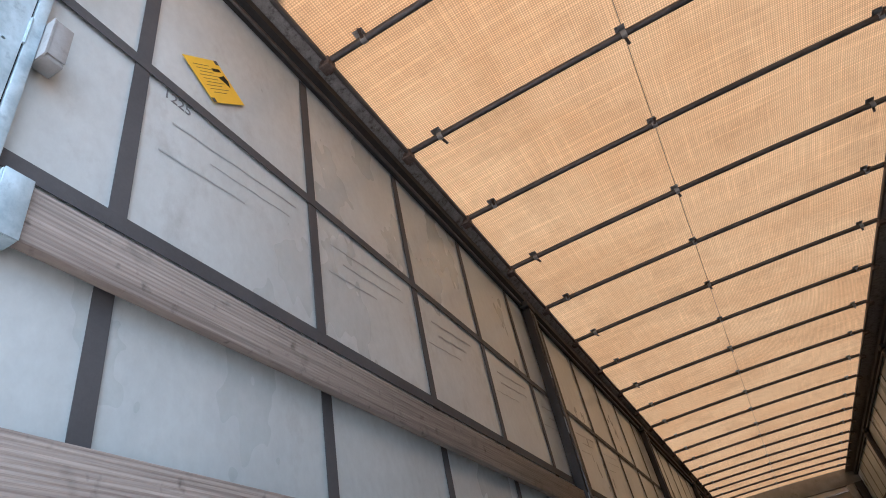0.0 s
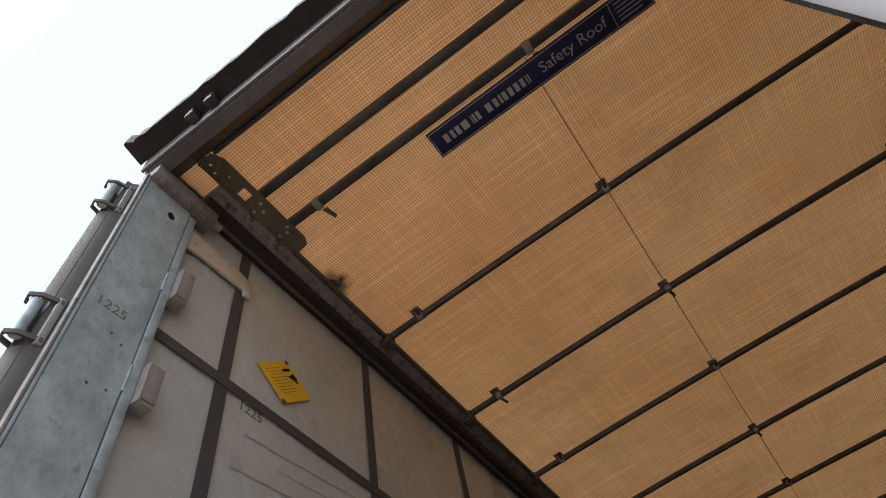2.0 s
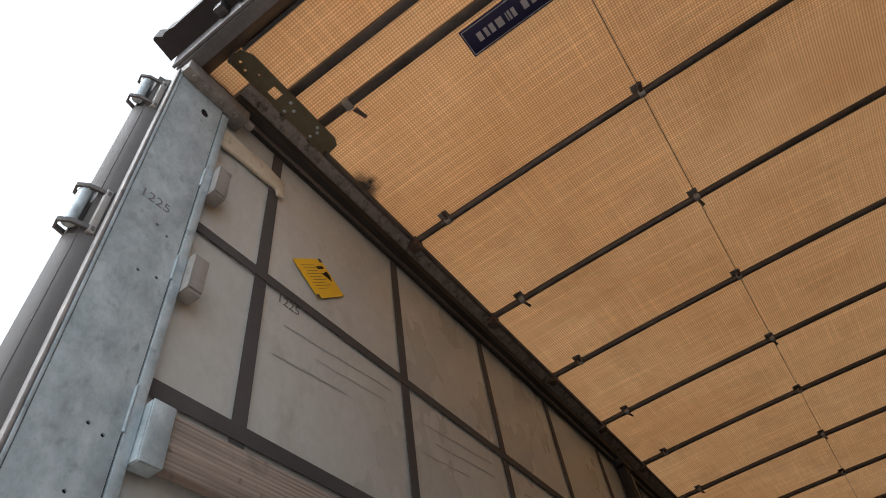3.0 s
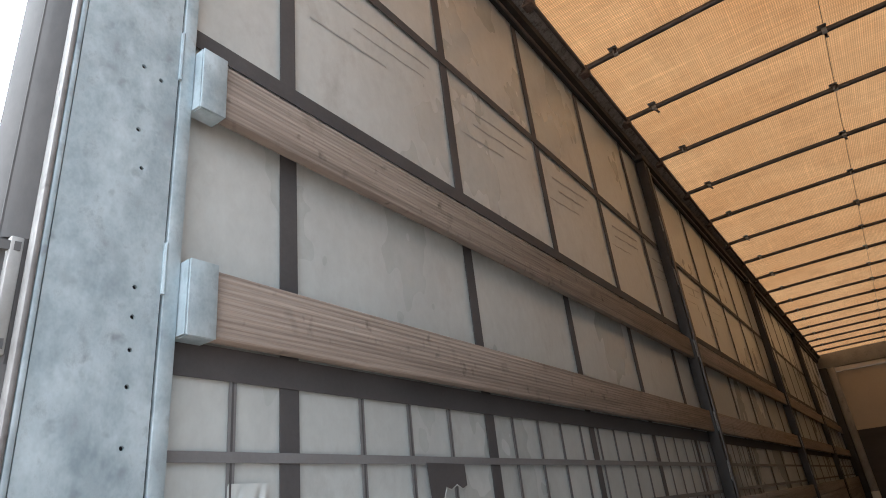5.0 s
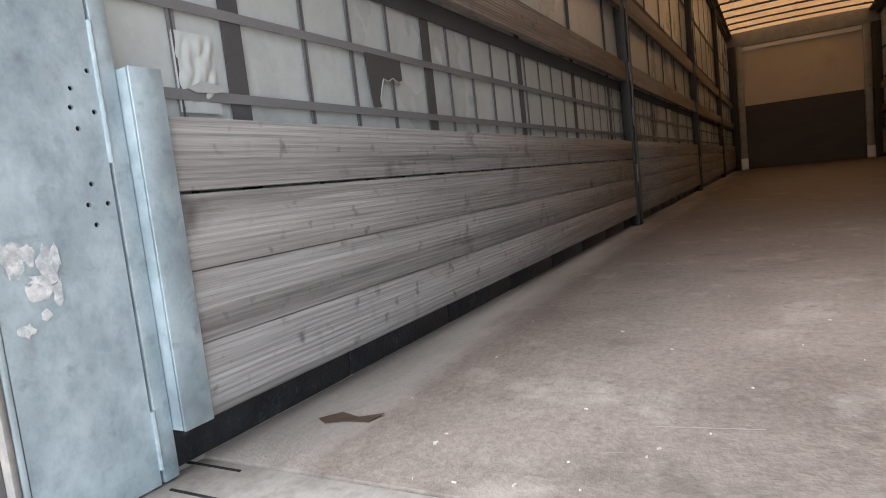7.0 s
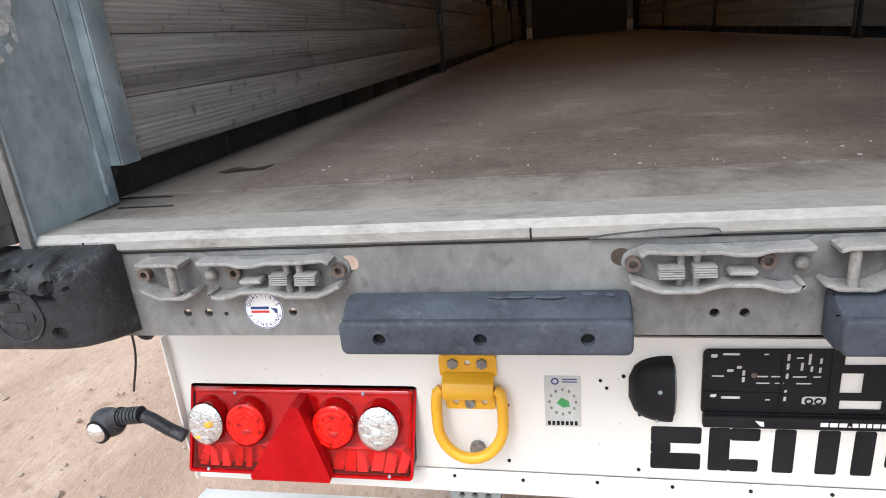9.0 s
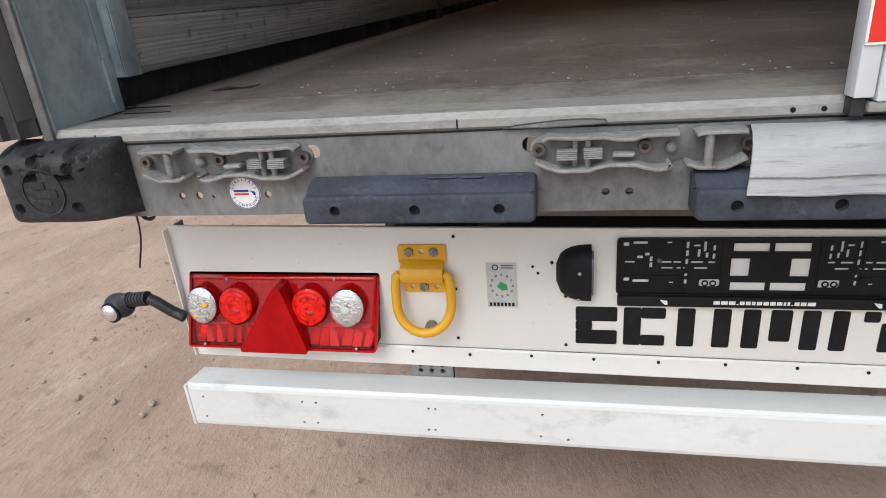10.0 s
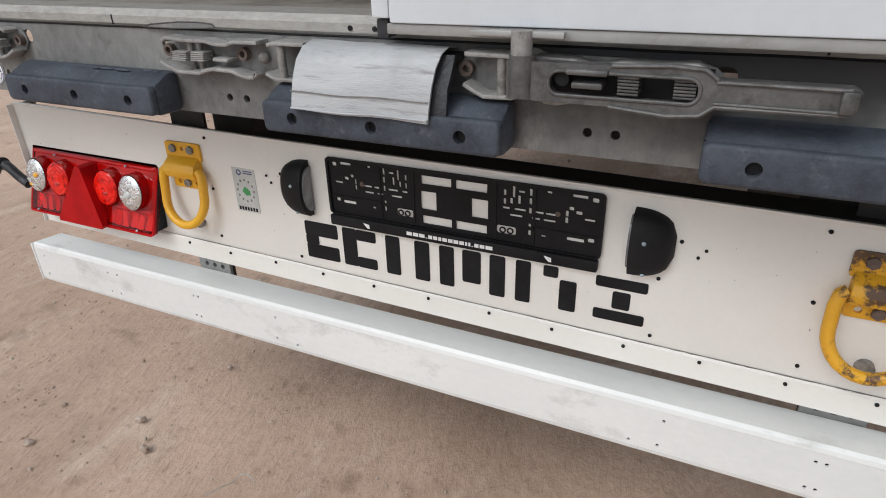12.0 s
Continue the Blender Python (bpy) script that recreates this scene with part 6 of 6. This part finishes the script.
def plate_holder():
    ph = thing("plate_holder", (0, YB - 0.006, 0.786), "empty black plastic number plate holder with slots and openings", "plate holder")
    holes = []
    for s in (-1, 1):
        holes += [rect(*sorted((s * 0.004, s * 0.064)), 0.893, 0.91, 0.001), rect(*sorted((s * 0.004, s * 0.064)), 0.815, 0.832, 0.001), rect(*sorted((s * 0.034, s * 0.066)), 0.844, 0.880, 0.001)]
        for u, v, w, h in ((0.225, 0.911, 0.024, 0.005), (0.174, 0.911, 0.008, 0.004), (0.25, 0.908, 0.010, 0.007), (0.243, 0.872, 0.017, 0.004), (0.225, 0.882, 0.010, 0.006), (0.212, 0.888, 0.008, 0.006), (0.205, 0.878, 0.005, 0.010), (0.205, 0.866, 0.005, 0.010),
                           (0.178, 0.872, 0.018, 0.004), (0.157, 0.872, 0.016, 0.004), (0.176, 0.86, 0.020, 0.004), (0.152, 0.86, 0.014, 0.004), (0.142, 0.906, 0.005, 0.012), (0.142, 0.89, 0.005, 0.011), (0.126, 0.905, 0.011, 0.004), (0.122, 0.89, 0.005, 0.014), (0.112, 0.903, 0.005, 0.018), (0.108, 0.886, 0.005, 0.010),
                           (0.096, 0.9, 0.005, 0.010), (0.096, 0.884, 0.005, 0.010), (0.142, 0.873, 0.005, 0.010), (0.124, 0.872, 0.02, 0.004), (0.099, 0.872, 0.012, 0.004), (0.117, 0.86, 0.022, 0.004), (0.142, 0.846, 0.005, 0.006), (0.142, 0.832, 0.005, 0.009), (0.222, 0.833, 0.028, 0.006), (0.167, 0.83, 0.008, 0.004), (0.248, 0.836, 0.010, 0.007), (0.1, 0.83, 0.034, 0.014)):
            holes.append(rect(s * u - w * 0.53, s * u + w * 0.53, v - h * 0.58, v + h * 0.58, min(w, h) * 0.3, 2))
    part("tray", pierced(B(), rect(-0.265, 0.265, 0.806, 0.92, 0.006), holes, YB - 0.0042, YB - 0.0008), BLACKPL, ph)
    rim = pierced(B(), rect(-0.267, 0.267, 0.8065, 0.922, 0.008), [rect(-0.262, 0.262, 0.8085, 0.917, 0.005)], YB - 0.009, YB - 0.0044)
    part("rim", rim, BLACKPL, ph)
    part("bottom_clip_rail", box(B(), -0.264, 0.264, YB - 0.016, YB - 0.002, 0.784, 0.8055, 0.003), BLACKPL, ph)
    for s in (-1, 1):
        part("cross_line", box(B(), *sorted((s * 0.148, s * 0.262)), YB - 0.0058, YB - 0.0044, 0.842, 0.845), BLACKPL, ph)
        part("upright_rib", box(B(), *sorted((s * 0.148, s * 0.152)), YB - 0.0058, YB - 0.0044, 0.81, 0.917), BLACKPL, ph)
        part("upright_rib", box(B(), *sorted((s * 0.078, s * 0.082)), YB - 0.0058, YB - 0.0044, 0.81, 0.917), BLACKPL, ph)
        part("screw", ball(B(), (s * 0.19, YB - 0.0045, 0.875), 0.005, 0.002, 0.005, 10, 6), RUST, ph)
        for d in (0.094, 0.108):
            part("round_lug", pierced(B(), disc(s * d, 0.83, 0.0062, 14), [disc(s * d, 0.83, 0.0036, 14)], YB - 0.0058, YB - 0.0044), BLACKPL, ph)
        part("emblem", prism(B(), [(s * 0.18 - 0.007, 0.8), (s * 0.18 + 0.006, 0.798), (s * 0.18 + 0.007, 0.79), (s * 0.18 + 0.002, 0.79), (s * 0.18 - 0.003, 0.795)], YB - 0.017, YB - 0.0162), WHITEINK, ph)
    x = -0.092
    for n in (0.011, 0.011, 0.011, 0.003, 0.008, 0.008, 0.006, 0.009, 0.009, 0.009, 0.009, 0.004, 0.004, 0.003, 0.008, 0.009, 0.013):
        part("print_bar", prism(B(), rect(x, x + n, 0.792, 0.799 if n > 0.0035 else 0.7935), YB - 0.017, YB - 0.0162), WHITEINK, ph)
        x += n + 0.0023


plate_holder()


def tail_lamp():
    tl = thing("tail_lamp", (-0.96, 0.15, 0.69), "glossy red tail lamp with clear lenses and a reflector triangle", "tail lamp")

    def put(name, bm, material, parent, label=""):
        """The face leans: its lower edge stands further out than its upper edge."""
        for v in bm.verts:
            z = 0.682 + (v.co.z - 0.692) * 0.842
            v.co = (-0.97 + (v.co.x + 0.959) * 0.954 + (z - 0.682) * 0.08, min(YB - 0.0005, v.co.y + 0.025 + (z - 0.682) * 0.34), z)
        return part(name, bm, material, parent, label)

    put("housing", pierced(B(), rect(-1.1855, -0.7325, 0.6935, 0.8805, 0.008), [rect(-1.181, -0.736, 0.697, 0.877, 0.006)], 0.1245, YB - 0.0005), BLACKPL, tl, "black rear housing")
    # reflectors behind the red lens
    bowls = ((-1.146, 0.037, True), (-1.062, 0.041, False), (-0.885, 0.041, False), (-0.796, 0.039, True))
    tray = put("reflector_tray", box(B(), -1.18, -0.737, 0.143, 0.149, 0.698, 0.876, 0.003), TRAY, tl, "red-tinted reflector tray")
    for z0, z1, y in ((0.832, 0.846, 0.120), (0.746, 0.752, 0.122)):
        put("reflector_band", box(B(), -1.172, -0.748, y, 0.1425, z0, z1, 0.004), WHITEINK, tray)
    for k in range(17):
        x, w = -1.17 + 0.0255 * k, 0.012 + 0.012 * rnd.random()
        sl = rnd.uniform(-0.008, 0.008)
        put("prism_rib", prism(B(), [(x, 0.70), (x + w, 0.70), (x + w + sl, 0.742 - 0.012 * rnd.random()), (x + 0.004 + sl, 0.745)], 0.1225 + 0.006 * rnd.random(), 0.1425, "xz", 0.001), rnd.choice((CHROME, WHITEINK, TRAY)), tray)
    # outer lens: a leaning face with rolled edges
    nx, nz = 90, 40
    lens_bm, grid = B(), []
    for i in range(nx + 1):
        x, col = -1.187 + 0.456 * i / nx, []
        for j in range(nz + 1):
            z = 0.692 + 0.19 * j / nz
            e = min(x + 1.187, -0.731 - x, z - 0.692, 0.882 - z)
            y = 0.112 + 0.02 * max(0, 1 - e / 0.009) ** 2 - (0.004 if z > 0.866 else 0)
            col.append(lens_bm.verts.new((x, y, z)))
        grid.append(col)
    for i in range(nx):
        for j in range(nz):
            lens_bm.faces.new((grid[i][j], grid[i + 1][j], grid[i + 1][j + 1], grid[i][j + 1]))
    shell = put("red_lens", lens_bm, REDGLASS, tl, "clear red moulded lens")
    shell.visible_shadow = False
    put("rim", pierced(B(), rect(-1.189, -0.729, 0.690, 0.884, 0.008), [rect(-1.184, -0.734, 0.695, 0.879, 0.006)], 0.116, 0.1243), LENSRED, tl)
    for cx, r, clear in bowls:
        # the way the leaning face is set back at a height
        lean = lambda z: 0.2 * max(0, z - 0.76)
        bowl = B()
        ring = []
        for a in range(7):
            f = (a + 0.4) / 6.6
            ring.append([bowl.verts.new((cx + 0.95 * r * f * math.cos(2 * math.pi * k / 28), 0.1275 - 0.018 * f * f - lean(0.806 + 0.047 * f * math.sin(2 * math.pi * k / 28)) * f, 0.806 + 0.047 * f * math.sin(2 * math.pi * k / 28))) for k in range(28)])
        for p, q in zip(ring, ring[1:]):
            for k in range(28):
                bowl.faces.new((p[k], p[(k + 1) % 28], q[(k + 1) % 28], q[k]))
        bowl.faces.new(ring[0])
        put("reflector_bowl", bowl, CHROME if clear else WHITEINK, tl, "ribbed reflector bowl")
        # round hood that runs back from its upright front to the leaning lens
        hood, ends = B(), []
        for back in (0, 1):
            ends.append([hood.verts.new((cx + 1.03 * r * math.cos(2 * math.pi * k / 36), 0.118 if back else 0.107 - lean(0.806 + 0.052 * math.sin(2 * math.pi * k / 36)), 0.806 + 0.052 * math.sin(2 * math.pi * k / 36))) for k in range(36)])
        for k in range(36):
            hood.faces.new((ends[0][k], ends[1][k], ends[1][(k + 1) % 36], ends[0][(k + 1) % 36]))
        put("hood", hood, HOODRED, tl, "glossy red hood over the lens")
        if not clear:
            face, rows = B(), []
            for a in range(19):
                f = 0.02 + 0.98 * a / 18
                rows.append([face.verts.new((cx + r * f * math.cos(2 * math.pi * k / 36), 0.107 - lean(0.806 + 0.05 * f * math.sin(2 * math.pi * k / 36)) - 0.006 * math.sqrt(max(0, 1 - f * f)) + 0.0011 * math.sin(f * 26) * (0.5 + 0.5 * math.cos(6 * math.pi * k / 18)), 0.806 + 0.05 * f * math.sin(2 * math.pi * k / 36))) for k in range(36)])
            for p, q in zip(rows, rows[1:]):
                for k in range(36):
                    face.faces.new((p[k], p[(k + 1) % 36], q[(k + 1) % 36], q[k]))
            face.faces.new(rows[0])
            dome = put("red_dome", face, LENSGLOW, tl, "bright red ribbed dome lens")
            put("bulb_shadow", ball(B(), (cx + 0.004, 0.1025 - lean(0.795), 0.795), 0.011, 0.003, 0.008, 14, 8), HOODRED, dome)
            continue
        dome = B()
        rows = []
        for a in range(9):
            f = 0.02 + 0.98 * a / 8
            row = []
            for k in range(40):
                w = 2 * math.pi * k / 40
                x, z = cx + 0.99 * r * f * math.cos(w), 0.806 + 0.0495 * f * math.sin(w)
                rib = 0.0011 * math.sin(z * 900) * math.cos(x * 700) if 0.15 < f < 0.95 else 0
                row.append(dome.verts.new((x, 0.105 - lean(z) - 0.0085 * math.sqrt(max(0, 1 - f * f)) + rib, z)))
            rows.append(row)
        for p, q in zip(rows, rows[1:]):
            for k in range(40):
                dome.faces.new((p[k], p[(k + 1) % 40], q[(k + 1) % 40], q[k]))
        dome.faces.new(rows[0])
        lens = put("clear_lens", dome, FACETED, tl, "clear faceted lens")
        for k in range(5):
            w = radians(60 + 72 * k)
            x, z = cx + 0.5 * r * math.cos(w), 0.806 + 0.026 * math.sin(w)
            put("facet", box(B(), x - 0.009, x + 0.009, 0.0965 - lean(z), 0.105 - lean(z), z - 0.002, z + 0.002, 0.001), PAPER, lens)
        if cx < -1:
            put("bulb", ball(B(), (cx + 0.012, 0.097 - lean(0.812), 0.812), 0.0095, 0.0035, 0.007, 12, 8), AMBER, lens, "amber bulb")
            put("bulb_glint", ball(B(), (cx - 0.012, 0.0985 - lean(0.78), 0.78), 0.009, 0.003, 0.004, 10, 6), AMBER, lens)
        else:
            put("bulb", ball(B(), (cx, 0.0975 - lean(0.806), 0.806), 0.012, 0.005, 0.011, 12, 8), PAPER, lens)
    tri = [(-0.952, 0.868), (-0.962, 0.862), (-1.047, 0.70), (-1.044, 0.692), (-0.886, 0.692), (-0.884, 0.70), (-0.942, 0.862)]
    put("triangle_base", prism(B(), tri, 0.103, 0.1165, "xz", 0.002), LENSRED, tl)
    face = B()
    front = [face.verts.new((x, 0.0985 - 0.2 * max(0, z - 0.70), z)) for x, z in tri]
    back = [face.verts.new((x, 0.104, z)) for x, z in tri]
    face.faces.new(front), face.faces.new(back[::-1])
    for k in range(len(tri)):
        face.faces.new((front[k], back[k], back[(k + 1) % len(tri)], front[(k + 1) % len(tri)]))
    bmesh.ops.recalc_face_normals(face, faces=face.faces[:])
    put("reflector_triangle", face, LENSRED, tl, "matt red reflector triangle")
    for x, z in ((-1.09, 0.868), (-0.83, 0.87), (-1.14, 0.706), (-0.772, 0.706)):
        put("screw", ball(B(), (x, 0.1045, z), 0.0032, 0.003, 0.0032, 8, 6), GALV, tl)


tail_lamp()


def marker_lamp():
    ml = thing("marker_lamp", (-1.25, 0.16, 0.74), "black rubber marker lamp arm with a round clear lens", "marker lamp")

    def put(name, bm, material, parent, label=""):
        bmesh.ops.translate(bm, verts=bm.verts[:], vec=(-0.012, 0.013, -0.014))
        return part(name, bm, material, parent, label)

    put("arm", tube(B(), [(-1.185, 0.15, 0.757), (-1.215, 0.15, 0.772), (-1.245, 0.15, 0.793), (-1.262, 0.15, 0.801)], 0.0125, 12), RUBBER_DARK, ml)
    for i in range(6):
        x = -1.268 - 0.008 * i
        put("bellows_ring", rod(B(), (x - 0.003, 0.15, 0.802 - 0.001 * i), (x + 0.003, 0.15, 0.803 - 0.001 * i), 0.0165, 14), RUBBER_DARK, ml)
    hd = ball(B(), (-1.345, 0.152, 0.782), 0.036, 0.026, 0.03, 20, 14)
    tube(hd, [(-1.31, 0.15, 0.796), (-1.33, 0.15, 0.792)], 0.02, 12)
    put("head", hd, RUBBER_DARK, ml)
    le = put("lens", ball(B(), (-1.356, 0.13, 0.774), 0.021, 0.012, 0.021, 20, 12), CHROME, ml, "round clear lens")
    put("lens_ring", rod(B(), (-1.355, 0.128, 0.774), (-1.354, 0.136, 0.774), 0.0245, 20), BLACKPL, ml)


marker_lamp()


def bumper_bar():
    bb = thing("bumper_bar", (0, 0.17, 0.48), "weathered white steel underrun bar with small drilled holes", "bumper bar")

    def put(name, bm, material, parent, label=""):
        for v in bm.verts:
            v.co.x *= 0.993
            v.co.z -= 0.004 + max(0, v.co.y - 0.13) * 0.12
            v.co.y += 0.02
        return part(name, bm, material, parent, label)

    holes = []
    for s in (-1, 1):
        for x in (0.942, 0.909, 0.652, 0.637, 0.411, 1.187):
            holes += [disc(s * x, 0.558, 0.0032, 8), disc(s * x - 0.004, 0.503, 0.0032, 8)]
        holes.append(disc(s * 0.359, 0.499, 0.0032, 8))
    put("front_face", pierced(B(), rect(-1.222, 1.222, 0.488, 0.577), holes, 0.108, 0.111), WHITE_BAR, bb)
    put("hole_shade", box(B(), -1.2, 1.2, 0.114, 0.116, 0.495, 0.57), INK, bb)
    top = [(0.108, 0.5775), (0.110, 0.585), (0.116, 0.590), (0.19, 0.590), (0.195, 0.585), (0.195, 0.48), (0.19, 0.476), (0.116, 0.476), (0.11, 0.48), (0.108, 0.4875), (0.112, 0.4875), (0.118, 0.49), (0.118, 0.575), (0.112, 0.5775)]
    put("shell", prism(B(), top, -1.222, 1.222, "yz"), WHITE_BAR, bb)
    for s in (-1, 1):
        a, b = sorted((s * 1.2225, s * 1.231))
        put("end_cap", box(B(), a, b, 0.106, 0.197, 0.478, 0.588, 0.003), WHITE_BAR, bb)


bumper_bar()

cable = tube(B(), [(-1.135 - 0.02 * t + 0.006 * math.sin(4 * t), 0.03, 1.045 - 0.118 * t) for t in np.linspace(0, 1, 10)], 0.0018, 6)
solid("cable_end", cable, RUBBER_DARK, "thin black cable hanging below the sill", "cable")


twig = tube(B(), [(-0.665 + 0.05 * t + 0.008 * math.sin(5 * t), 0.03 + 0.1 * math.sin(1.25 * t), -0.012 + 0.005 * math.sin(7 * t)) for t in np.linspace(0, 1.6, 18)], 0.0016, 6)
solid("dry_twig", twig, CHIP, "thin pale curled twig lying on the dirt", "twig")

# ---- far off in the yard ----
def far_machine():
    fm = thing("farm_machine", (-15.5, 13.4, 0), "orange and green machine parked far across the yard", "machine")
    def at(x0, x1, y0, y1, z0, z1, bv=0.05):
        return box(B(), -15.5 + x0, -15.5 + x1, 13.4 + y0, 13.4 + y1, z0, z1, bv)
    part("body", at(-2.6, 2.0, -0.9, 0.9, 0.62, 1.35, 0.12), ORANGE, fm)
    part("cab", at(-2.2, 0.9, -0.8, 0.8, 1.9, 2.9, 0.15), TEAL, fm)
    part("hood", at(-2.4, 1.7, -0.85, 0.85, 1.5, 1.89, 0.06), BLACKPL, fm)
    part("stripe", at(-2.5, 1.9, -0.92, 0.92, 1.36, 1.49, 0.02), WHITE, fm)
    part("lower_frame", at(-2.4, 1.9, -0.85, 0.85, 0.25, 0.61, 0.05), BLACKPL, fm)
    part("lamp", at(1.55, 1.8, -0.97, -0.91, 0.66, 0.82, 0.02), YELLOW, fm)
    for x in (-1.8, 1.2):
        for y in (-0.75, 0.75):
            part("tyre", rod(B(), (-15.5 + x, 13.25 + y, 0.42), (-15.5 + x, 13.55 + y, 0.42), 0.45, 24), TYRE, fm)


far_machine()
